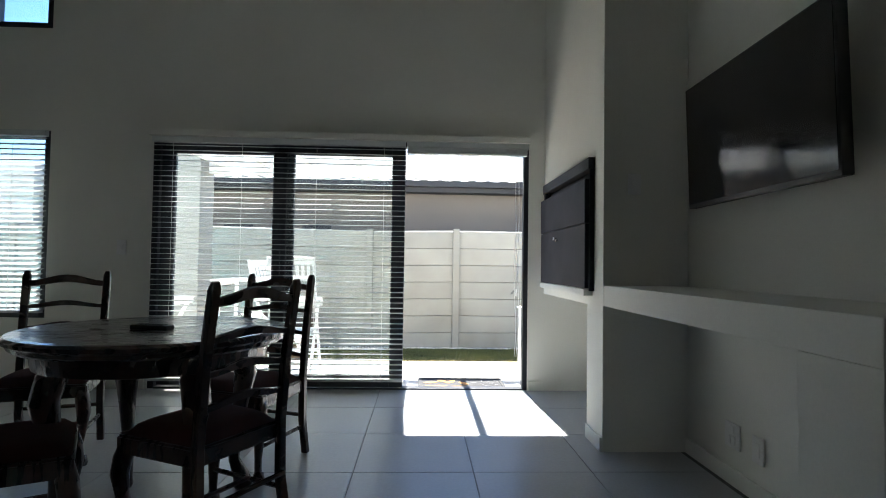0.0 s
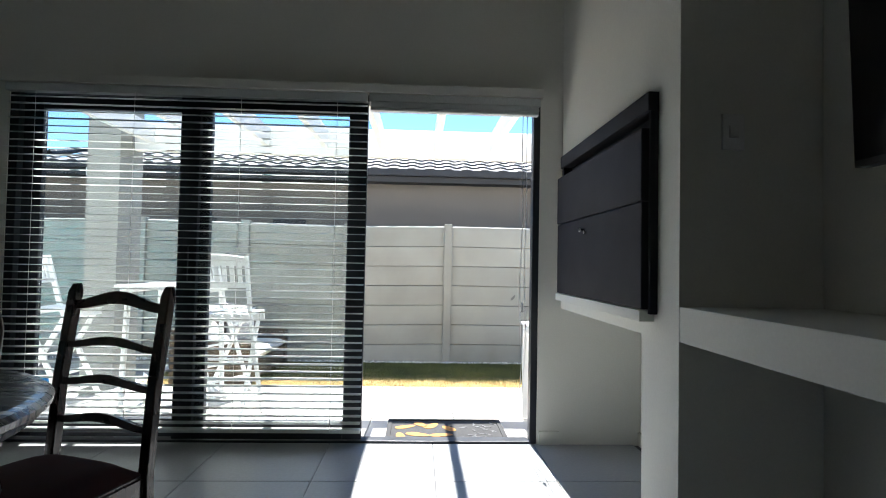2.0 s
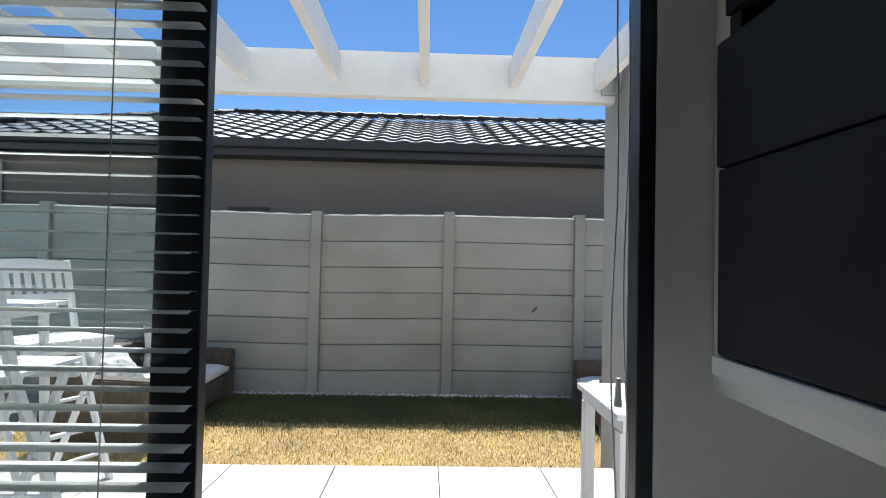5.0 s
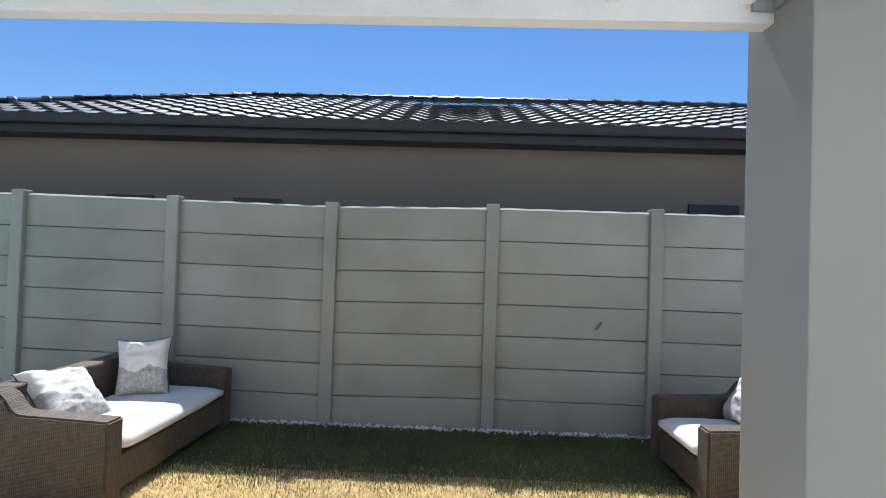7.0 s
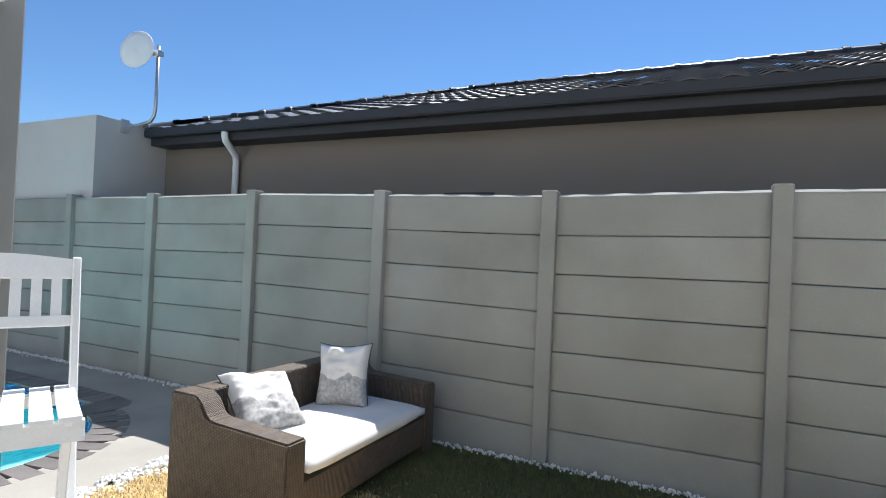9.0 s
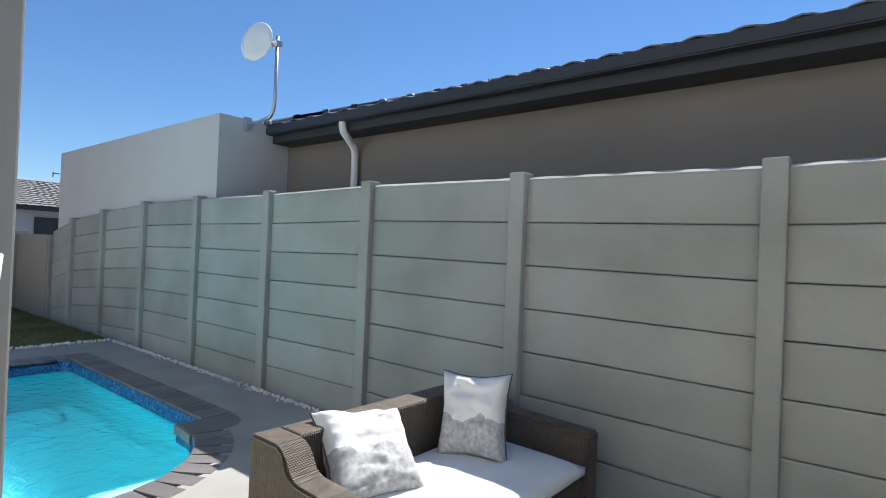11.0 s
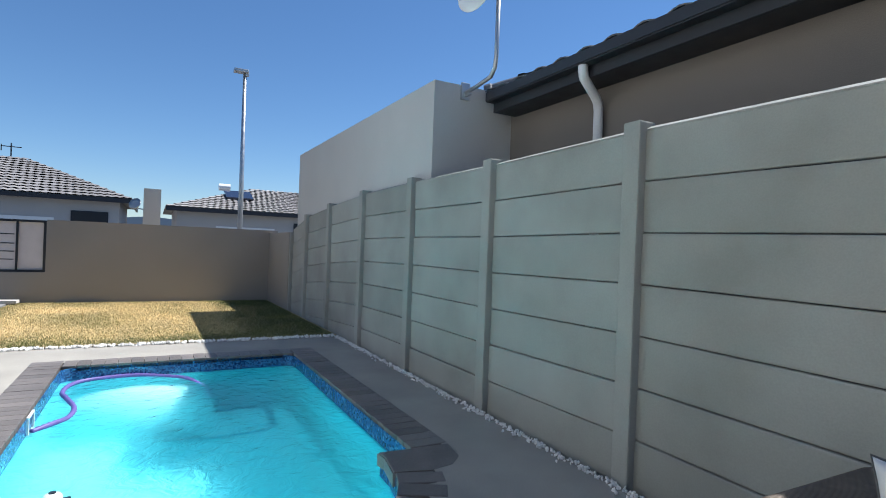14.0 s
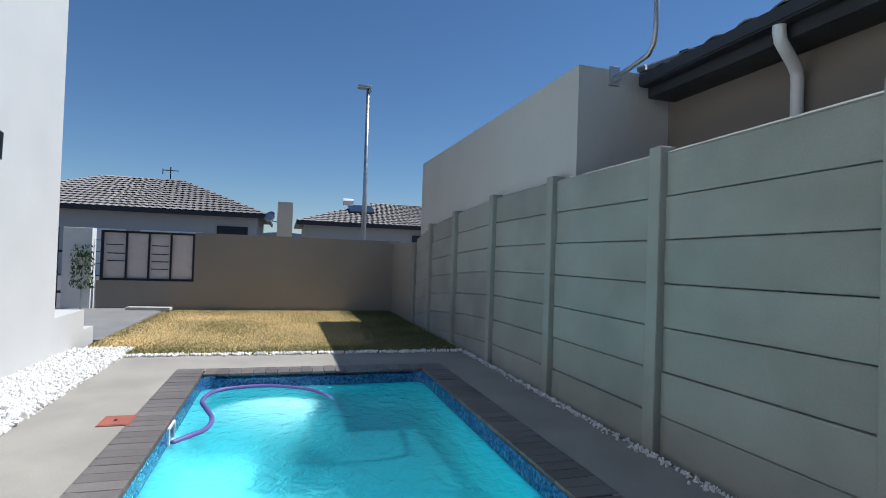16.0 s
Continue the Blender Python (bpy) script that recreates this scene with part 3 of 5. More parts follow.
for wx, wt in ((-3.64, 1.77), (-2.15, 1.77), (2.98, 1.84)):
    wdw = part("window", boxes((wx, wx + 0.55, 9.26, 9.31, wt - 0.65, wt), bevel=0.004), M_DARK_FRAME, neighbour, "narrow dark window")
    wdw.matrix_parent_inverse = neighbour.matrix_world.inverted()
    wp = part("pane", boxes((wx + 0.04, wx + 0.51, 9.25, 9.263, wt - 0.61, wt - 0.04)), M_WINDOW_DARK, wdw)
    wp.matrix_parent_inverse = neighbour.matrix_world.inverted()
pipe = part("downpipe", tube(bmesh.new(), [(-5.0, 8.94, 2.56), (-5.0, 8.94, 2.46), (-5.005, 8.96, 2.4), (-5.08, 9.17, 2.29), (-5.1, 9.22, 2.25), (-5.11, 9.24, 2.18), (-5.11, 9.24, -0.4)], 0.042, 12), M_PVC, neighbour, "white plastic downpipe", smooth=True)
pipe.matrix_parent_inverse = neighbour.matrix_world.inverted()

up = part("upper_wall", boxes((7.6, 13, 12.4, 15, 2.9, 4.25)), M_NEIGHBOUR, neighbour)
up.matrix_parent_inverse = neighbour.matrix_world.inverted()
up = part("upper_roof", prism(bmesh.new(), [(7.0, 4.15), (13.6, 4.15), (13.6, 5.0), (8.9, 5.0), (7.0, 4.3)], "y", 11.9, 15.5), M_FASCIA, neighbour, "dark eaves of a higher roof")
up.matrix_parent_inverse = neighbour.matrix_world.inverted()
pw = structure("parapet_wall", boxes((-12.28, -6.52, 8.32, 11.5, -0.42, 2.666)), M_PARAPET, "grey plastered parapet wall of the neighbour's garage")

# ---- dish antenna on the neighbour's roof ----
dish = thing("satellite_dish", -6.52, 8.68, 2.6, label="white round microwave dish on a steel pole", category="antenna")
part("pole", tube(bmesh.new(), [(0, 0, -0.02), (0.26, 0, 0.0), (0.5, 0, 0.03), (0.57, 0, 0.1), (0.59, 0, 0.22), (0.59, 0, 0.98)], 0.022, 10), M_GALV, dish, smooth=True)
part("wall_bracket", boxes((0, 0.03, -0.05, 0.05, -0.09, 0.09), (0.0, 0.14, -0.012, 0.012, -0.06, -0.03), bevel=0.004), M_GALV, dish)
part("mount", boxes((0.54, 0.64, -0.04, 0.04, 0.84, 0.92), (0.41, 0.55, -0.1, -0.035, 0.86, 0.9), bevel=0.005), M_GALV, dish)
bm = bmesh.new()
lathe(bm, [(0.02, 0.0), (0.08, 0.006), (0.16, 0.028), (0.225, 0.06), (0.23, 0.066), (0.225, 0.072), (0.15, 0.085), (0.05, 0.095)], 28)
bmesh.ops.transform(bm, matrix=pose(0.38, -0.09, 0.9, 85, 0, 15) @ Matrix.Scale(1.04, 4), verts=bm.verts[:])
part("dish", bm, M_WHITE_PAINT, dish, smooth=True)

# ---- pool ----
PC = (-4.64, 6.19, 0.93)


def pool_z(x):
    return POOL_TOP


def pool_outline(off, seg=18):
    """Inner edge of the pool, grown outwards by off: a straight-sided body and a rounded end."""
    x0, y0, y1, xn = -7.99 - off, 5.06 - off, 7.32 + off, -4.72 + off
    pts = []
    r = 0.12 + off
    for cx, cy, a0 in ((x0 + r, y1 - r, 90), (x0 + r, y0 + r, 180)):
        for k in range(5):
            a = radians(a0 + 22.5 * k)
            pts.append((cx + r * math.cos(a), cy + r * math.sin(a)))
    R = PC[2] + off
    # near end: shoulder, then the arc
    h = math.acos(min(1, max(-1, (xn - PC[0]) / R)))
    arc = [(PC[0] + R * math.cos(a), PC[1] + R * math.sin(a)) for a in np.linspace(-h, h, seg)]
    return pts + [(xn, y0)] + arc + [(xn, y1)]


pool = thing("pool", -6, 6.5, -0.2, label="swimming pool with turquoise water and brick coping", category="pool", kind="structure")


def in_pool(name, bm, material, label="", smooth=False):
    o = part(name, bm, material, pool, label, smooth)
    o.matrix_parent_inverse = pool.matrix_world.inverted()
    return o


def wall_band(outline, dz0, dz1):
    bm = bmesh.new()
    lo = [bm.verts.new((x, y, pool_z(x) + dz0)) for x, y in outline]
    hi = [bm.verts.new((x, y, pool_z(x) + dz1)) for x, y in outline]
    n = len(outline)
    for k in range(n):
        bm.faces.new((lo[k], lo[(k + 1) % n], hi[(k + 1) % n], hi[k]))
    return bm


inner = pool_outline(0)
in_pool("basin", wall_band(inner, -1.25, -0.17), M_POOL, "pale turquoise pool plaster")
bm = bmesh.new()
bm.faces.new([bm.verts.new((x, y, pool_z(x) - 1.25)) for x, y in inner])
in_pool("pool_floor", bm, M_POOL, "pale turquoise pool floor")
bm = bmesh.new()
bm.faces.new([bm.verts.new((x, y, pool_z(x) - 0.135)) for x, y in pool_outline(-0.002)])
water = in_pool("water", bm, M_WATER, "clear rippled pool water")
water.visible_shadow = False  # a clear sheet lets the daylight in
M_MOSAIC = mat("blue_mosaic", (0.03, 0.11, 0.25), 0.25, var=0.3, scale=30, grain=0.3, grain_scale=60, bump=0.1)
mt = M_MOSAIC.node_tree
mv, mc, mr = mt.nodes.new("ShaderNodeTexVoronoi"), mt.nodes.new("ShaderNodeTexCoord"), mt.nodes.new("ShaderNodeValToRGB")
mv.distance, mv.inputs["Scale"].default_value, mv.inputs["Randomness"].default_value = "CHEBYCHEV", 70, 0.1
mt.links.new(mc.outputs["Object"], mv.inputs["Vector"])
mt.links.new(mv.outputs["Color"], mr.inputs[0])
mr.color_ramp.elements[0].position, mr.color_ramp.elements[0].color = 0.2, (0.008, 0.03, 0.12, 1)
mr.color_ramp.elements[1].position, mr.color_ramp.elements[1].color = 0.8, (0.06, 0.2, 0.42, 1)
mt.links.new(mr.outputs[0], mt.nodes["Principled BSDF"].inputs["Base Color"])
in_pool("tile_band", wall_band(inner, -0.17, -0.012), M_MOSAIC, "blue mosaic waterline tiles")

bm = bmesh.new()
prism(bm, [(PC[0] + (PC[2] - 0.01) * math.cos(a), PC[1] + (PC[2] - 0.01) * math.sin(a)) for a in np.linspace(-1.2, 1.2, 16)], "z", -1.6, -0.72)
in_pool("step", bm, M_POOL_PALE, "pale underwater step at the rounded end")
# mound whose pale colour stands in for the sunlit patch over a shallow seat
bm = bmesh.new()
bmesh.ops.create_uvsphere(bm, u_segments=24, v_segments=12, radius=1.0, matrix=Matrix.Translation((-7.6, 5.75, -1.4)) @ Matrix.Diagonal((0.42, 0.75, 0.74, 1)))
in_pool("bench", bm, M_POOL_PALE, "rounded underwater seat, paled for the sunlit patch", smooth=True)

# coping bricks laid round the edge
BR = 0.118
me_br = mesh_of("brick", boxes((-BR / 2 + 0.002, BR / 2 - 0.002, 0, 0.27, -0.06, 0), bevel=0.005), M_COPING)


def coping_run(path):
    for (ax, ay), (bx, by) in zip(path, path[1:]):
        L = math.hypot(bx - ax, by - ay)
        n = max(1, round(L / BR))
        for k in range(n):
            t = (k + 0.5) / n
            x, y = ax + (bx - ax) * t, ay + (by - ay) * t
            ang = math.degrees(math.atan2(by - ay, bx - ax))
            m = pose(x, y, pool_z(x) + 0.012 + random.uniform(-0.002, 0.002), 0, 0, 0) @ pose(0, 0, 0, 0, 0, ang + 180)
            b = share("brick", me_br, pool, pool.matrix_world.inverted() @ m @ Matrix.Diagonal((L / n / BR, 1, 1, 1)))


coping_run([(-4.72, 7.33), (-8.26, 7.33)])
coping_run([(-7.99, 7.32), (-7.99, 5.06)])
coping_run([(-8.26, 5.05), (-4.72, 5.05)])
arc = [(PC[0] + PC[2] * math.cos(a), PC[1] + PC[2] * math.sin(a)) for a in np.linspace(-1.32, 1.32, 18)]
coping_run(arc)
for sgn in (1, -1):
    cy = 6.19
    poly = [(-4.73, 7.1), (-4.64, 7.11), (-4.41, 7.07), (-4.35, 7.3), (-4.38, 7.46), (-4.48, 7.56), (-4.7, 7.6)]
    poly = [(x, cy + sgn * (y - cy)) for x, y in poly]
    bm = prism(bmesh.new(), poly, "z", -0.47, POOL_TOP + 0.011)
    bmesh.ops.bevel(bm, geom=[e for e in bm.edges if all(v.co.z > -0.44 for v in e.verts)], offset=0.008, segments=2, affect="EDGES")
    in_pool("coping_corner", bm, M_COPING, "dark brick corner of the coping")

# paving round the pool, in slabs
paving = thing("pavement", -6, 6.5, -0.2, label="grey concrete paving round the pool", category="paving", kind="structure")


def inside(x, y, off):
    if -7.99 - off < x < -4.72 + off and 5.06 - off < y < 7.32 + off:
        return True
    return math.hypot(x - PC[0], y - PC[1]) < PC[2] + off


pv = drape("paving_slab", -9.0, -3.0, 4.06, 8.15, -0.006, M_PAVING, 0.06, lambda x, y: inside(x, y, 0.2), paving)
pv.matrix_parent_inverse = paving.matrix_world.inverted()

# patio
patio = thing("patio", 0, 5, -0.2, label="pale concrete patio paving outside the door", category="paving", kind="structure")
for i in range(18):
    for j in range(3):
        x0, y0 = -3.0 + 0.6 * i, 3.475 + 0.615 * j
        bm = bmesh.new()
        vs = [bm.verts.new((x, y, ground_z(x, y))) for x, y in ((x0, y0), (x0 + 0.594, y0), (x0 + 0.594, y0 + 0.609), (x0, y0 + 0.609))]
        f = bm.faces.new(vs)
        r = bmesh.ops.extrude_face_region(bm, geom=[f])
        bmesh.ops.translate(bm, vec=(0, 0, -0.05), verts=[q for q in r["geom"] if isinstance(q, bmesh.types.BMVert)])
        bmesh.ops.recalc_face_normals(bm, faces=bm.faces[:])
        o = part("slab", bm, M_PATIO, patio)
        o.matrix_parent_inverse = patio.matrix_world.inverted()

o = part("base", boxes((-2.99, 7.79, 3.464, PATIO_Y - 0.012, -0.5, -0.17)), M_PATIO, patio, "concrete base of the raised patio")
o.matrix_parent_inverse = patio.matrix_world.inverted()

# lawns
tagged(drape("lawn", -2.98, 8.0, PATIO_Y - 0.03, 8.17, 0.0, M_TURF, 0.15, None, None, lambda x, y: garden_z(x)), "dry yellowed lawn with a green shaded strip", "lawn", kind="structure")
tagged(drape("lawn", -14.28, -9.02, 3.52, 8.17, 0.01, M_TURF, 0.15), "dry yellowed lawn before the boundary wall", "lawn", kind="structure")

# dark strip laid where the fence's shade falls on the lawn
tagged(drape("lawn", -2.98, 8.0, 7.12, 8.17, 0.006, M_TURF_GREEN_SHADE, 0.15), "green lawn along the foot of the fence, darkened for its shade", "lawn", kind="structure")

# house wing beside the pool
structure("wall_wing", boxes((-8.95, -5.203, 3.1, 3.43, -0.5, CEIL)), M_PLASTER_OUT, "pale plastered outer wall of the house")
structure("step_wall", boxes((-9.88, -8.953, 3.1, 3.42, -0.5, 0.05), (-10.24, -9.88, 3.1, 3.42, -0.5, -0.2)), M_PLASTER_OUT, "low stepped plaster wall", "wall")

# pergola
pergola = thing("pergola", 0, 5.3, -0.25, label="white-painted pergola on plastered columns", category="pergola")


def perg(name, bm, material, label=""):
    o = part(name, bm, material, pergola, label)
    o.matrix_parent_inverse = pergola.matrix_world.inverted()
    return o


perg("column", boxes((1.63, 1.925, 5.1, 5.52, -0.5, 2.5), bevel=0.008), M_COLUMN, "plastered column")
perg("column", boxes((-2.68, -2.39, 5.1, 5.5, -0.5, 2.5), bevel=0.008), M_COLUMN, "plastered column")
perg("beam", boxes((-2.39, 1.63, 5.33, 5.41, 2.08, 2.35), bevel=0.004), M_WHITE_PAINT, "white timber beam")
for rx in (-2.23, -1.69, -1.15, -0.6, -0.06, 0.47, 1.01, 1.52):
    perg("rafter", boxes((rx - 0.025, rx + 0.025, 3.47, 5.33, 2.15, 2.32), bevel=0.003), M_WHITE_PAINT)
perg("beam", boxes((1.74, 1.82, 3.47, 5.1, 2.08, 2.35), bevel=0.004), M_WHITE_PAINT, "white timber beam")
perg("bracket", boxes((1.54, 1.628, 5.31, 5.328, 2.12, 2.29), (1.613, 1.629, 5.21, 5.31, 2.12, 2.29)), M_GALV, "galvanised steel joist hanger")


# ---- dining corner ----
def cabriole(bm, x, y, h, out):
    """A bowed front leg: a swelling knee, a slim ankle and a club foot."""
    ox, oy = out
    prof = [(0.0, h, 0.032), (0.02, h - 0.06, 0.036), (0.03, h - 0.12, 0.034), (0.018, h - 0.2, 0.026), (0.0, h - 0.29, 0.019), (0.004, h - 0.36, 0.018), (0.022, 0.04, 0.026), (0.026, 0.015, 0.03), (0.026, 0.0, 0.026)]
    return tube(bm, [(x + ox * o, y + oy * o, z) for o, z, r in prof], [r for o, z, r in prof], 12)


def slat_wave(z, w, h, thick=0.018):
    """A ladder-back rung with a waved upper and lower edge."""
    n = 16
    top = [(-w + 2 * w * k / n, z + h * (0.55 + 0.45 * math.cos(math.pi * (2 * k / n - 1)) ** 1) ) for k in range(n + 1)]
    low = [(-w + 2 * w * k / n, z - h * (0.35 - 0.3 * math.cos(math.pi * (2 * k / n - 1)))) for k in range(n, -1, -1)]
    return prism(bmesh.new(), top + low, "y", -thick / 2, thick / 2)


def dining_chair(x, y, rz, label):
    """A ladder-back chair; local +y is the way it faces, the back stands at y = -0.2."""
    c = thing("dining_chair", x, y, 0, rz, label, "chair", "chairs round the dining table")
    c.matrix_world = pose(x, y, 0, 0, 0, rz) @ Matrix.Scale(0.94, 4)
    bm = bmesh.new()
    prism(bm, [(-0.21, -0.19), (0.21, -0.19), (0.235, 0.22), (-0.235, 0.22)], "z", 0.36, 0.43)
    bmesh.ops.bevel(bm, geom=bm.edges[:], offset=0.008, segments=2, affect="EDGES")
    part("seat_frame", bm, M_MAHOGANY, c)
    bm = bmesh.new()
    g = 10
    grid = []
    for i in range(g + 1):
        for j in range(g + 1):
            u, v = i / g * 2 - 1, j / g * 2 - 1
            w = 0.205 + 0.02 * (v + 1) / 2
            d = max(0, (1 - abs(u) ** 4)) * max(0, (1 - abs(v) ** 4))
            grid.append(bm.verts.new((u * w, 0.015 + v * 0.2, 0.435 + 0.05 * d ** 0.5)))
    for i in range(g):
        for j in range(g):
            a = i * (g + 1) + j
            bm.faces.new((grid[a], grid[a + g + 1], grid[a + g + 2], grid[a + 1]))
    bmesh.ops.solidify(bm, geom=bm.faces[:], thickness=-0.02)
    bmesh.ops.recalc_face_normals(bm, faces=bm.faces[:])
    part("seat", bm, M_SEAT, c, "padded maroon fabric seat", smooth=True)
    for s in (-1, 1):
        bm = bmesh.new()
        pts = [(0.205, -0.24, 0.0), (0.205, -0.2, 0.2), (0.205, -0.195, 0.43), (0.206, -0.215, 0.7), (0.207, -0.26, 1.0), (0.207, -0.266, 1.03)]
        rings = []
        for k, (px_, py_, pz_) in enumerate(pts):
            r = 0.019 if k < 5 else 0.012
            rings.append([bm.verts.new((s * px_ + dx * r, py_ + dy * r * 0.9, pz_)) for dx, dy in ((-1, -1), (1, -1), (1, 1), (-1, 1))])
        for a, b in zip(rings, rings[1:]):
            for k in range(4):
                bm.faces.new((a[k], a[(k + 1) % 4], b[(k + 1) % 4], b[k]))
        bm.faces.new(rings[0][::-1])
        bm.faces.new(rings[-1])
        bmesh.ops.recalc_face_normals(bm, faces=bm.faces[:])
        bmesh.ops.bevel(bm, geom=bm.edges[:], offset=0.004, segments=1, affect="EDGES")
        part("back_leg", bm, M_MAHOGANY, c)
        part("front_leg", cabriole(bmesh.new(), s * 0.2, 0.19, 0.4, (s * 0.7, 0.7)), M_MAHOGANY, c, smooth=True)
        part("stretcher", tube(bmesh.new(), [(s * 0.2, -0.21, 0.16), (s * 0.2, 0.18, 0.16)], 0.011, 8), M_MAHOGANY, c)
    part("stretcher", tube(bmesh.new(), [(-0.2, -0.02, 0.16), (0.2, -0.02, 0.16)], 0.011, 8), M_MAHOGANY, c)
    part("stretcher", tube(bmesh.new(), [(-0.2, -0.22, 0.22), (0.2, -0.22, 0.22)], 0.011, 8), M_MAHOGANY, c)
    for z, yy, h, tl in ((0.575, -0.203, 0.028, 8), (0.7, -0.215, 0.028, 9), (0.825, -0.233, 0.028, 10), (0.965, -0.255, 0.042, 11)):
        bm = slat_wave(0, 0.2, h)
        bmesh.ops.transform(bm, matrix=pose(0, yy, z, tl, 0, 0), verts=bm.verts[:])
        part("rung" if z < 0.9 else "top_rail", bm, M_MAHOGANY, c)
    return c


CHAIR_LABEL = "dark mahogany ladder-back chair with a padded maroon seat"


def face(dx, dy):
    return math.degrees(math.atan2(dy, dx)) - 90


def chair_at(bx, by, dx, dy, label):
    """Puts a chair so that the middle of its back stands at (bx, by) and it faces (dx, dy)."""
    r = math.hypot(dx, dy)
    return dining_chair(bx + 0.24 * dx / r, by + 0.24 * dy / r, face(dx, dy), label)


chair_at(-0.45, 0.9, -0.88, 0.48, "dark mahogany ladder-back chair with maroon seat, pulled out from the table")
chair_at(-0.65, 1.98, -0.34, -0.94, CHAIR_LABEL)
chair_at(-1.876, 2.07, 0.3, -0.95, CHAIR_LABEL)
chair_at(-1.45, 0.66, 0.85, 0.5, CHAIR_LABEL)

table = thing("dining_table", -0.93, 1.18, 0, label="round dark mahogany dining table with carved legs", category="table")
part("tabletop", lathe(bmesh.new(), [(0.46, 0.7), (0.475, 0.702), (0.49, 0.712), (0.495, 0.725), (0.51, 0.735), (0.512, 0.748), (0.5, 0.758), (0.48, 0.76)], 56), M_MAHOGANY, table)
part("apron", lathe(bmesh.new(), [(0.4, 0.63), (0.42, 0.635), (0.43, 0.7), (0.4, 0.7)], 40), M_MAHOGANY, table)
for k in range(4):
    a = math.pi / 4 + k * math.pi / 2
    ca, sa = math.cos(a), math.sin(a)
    prof = [(0.33, 0.69, 0.04), (0.36, 0.6, 0.052), (0.38, 0.52, 0.05), (0.36, 0.4, 0.036), (0.335, 0.25, 0.025), (0.335, 0.14, 0.024), (0.37, 0.06, 0.036), (0.38, 0.02, 0.042), (0.38, 0.0, 0.036)]
    part("leg", tube(bmesh.new(), [(o * ca, o * sa, z) for o, z, r in prof], [r for o, z, r in prof], 14), M_MAHOGANY, table, smooth=True)
remote = thing("remote_control", -0.92, 1.1, 0.76, 75, label="black remote control lying on the table", category="remote")
part("case", boxes((-0.024, 0.024, -0.085, 0.085, 0.0005, 0.02), bevel=0.006), M_BLACK, remote)
bk = bmesh.new()
for i in range(3):
    for j in range(6):
        box(bk, -0.016 + 0.013 * i - 0.003, -0.016 + 0.013 * i + 0.005, -0.06 + 0.022 * j, -0.048 + 0.022 * j, 0.02, 0.0215)
part("buttons", bk, M_RUBBER, remote)

# ---- television wall and barbecue ----
tv = thing("television", 1.655, 1.07, 1.65, label="black flat-screen television on a wall bracket", category="television")
TVM = pose(-0.145, 0.0, 0.0, 0, -2, -1.5)
part("bezel", box(bmesh.new(), -0.022, 0.022, -0.49, 0.54, -0.31, 0.3, bevel=0.006, m=TVM), M_BLACK, tv)
part("screen", box(bmesh.new(), -0.0245, -0.021, -0.48, 0.53, -0.29, 0.29, m=TVM), M_TV, tv, "dark glossy screen")
part("wall_bracket", boxes((-0.125, 0, -0.2, 0.2, -0.15, -0.1), (-0.125, 0, -0.2, 0.2, 0.1, 0.15), (-0.02, 0, -0.22, 0.22, -0.2, 0.2), bevel=0.003), M_BLACK, tv)

braai = thing("built_in_barbecue", 1.17, 2.645, 0.89, label="charcoal steel built-in barbecue with a closed roller door", category="barbecue")
braai.matrix_world = pose(1.17, 2.645, 0.89) @ Matrix.Diagonal((1, 1.06, 1.06, 1))
part("firebox", boxes((0.02, 0.44, -0.5, 0.54, 0.005, 0.72)), M_BRAAI, braai)
part("frame", boxes((-0.04, 0.02, -0.552, 0.57, 0.69, 0.755), (-0.03, 0.0, -0.552, -0.535, 0.0, 0.69), (-0.03, 0.02, 0.53, 0.57, 0.0, 0.69), bevel=0.004), M_BRAAI, braai, "dark steel surround")
part("door_panel", boxes((-0.055, -0.003, -0.532, 0.575, 0.385, 0.635), bevel=0.006), M_BRAAI, braai, "upper panel of the steel door")
part("door_panel", boxes((-0.053, -0.003, -0.532, 0.57, 0.015, 0.381), bevel=0.006), M_BRAAI, braai, "lower panel of the steel door")
part("sill", boxes((-0.058, -0.003, -0.532, 0.58, -0.026, 0.012), bevel=0.003), M_PLASTER_IN, braai, "off-white sill below the door")
lock = part("knob", tube(bmesh.new(), [(-0.053, 0.1, 0.325), (-0.067, 0.1, 0.325), (-0.077, 0.1, 0.325)], [0.006, 0.006, 0.011], 12), M_CHROME, braai, "small chrome lock", smooth=True)
part("key_tag", boxes((-0.067, -0.0535, 0.06, 0.076, 0.305, 0.32), bevel=0.002), M_CHROME, braai)


def plate(name, x, y, z, ry, label, rockers, w=0.075, h=0.12):
    p = thing(name, x, y, z, ry, label, "switch" if "switch" in name else "socket")
    part("plate", boxes((-w / 2, w / 2, -0.009, 0, -h / 2, h / 2), bevel=0.003), M_WHITE_PAINT, p)
    for (a, b, c, d) in rockers:
        part("rocker" if "switch" in name else "outlet", boxes((a, b, -0.013, -0.008, c, d), bevel=0.002), M_WHITE_PAINT, p)
    return p


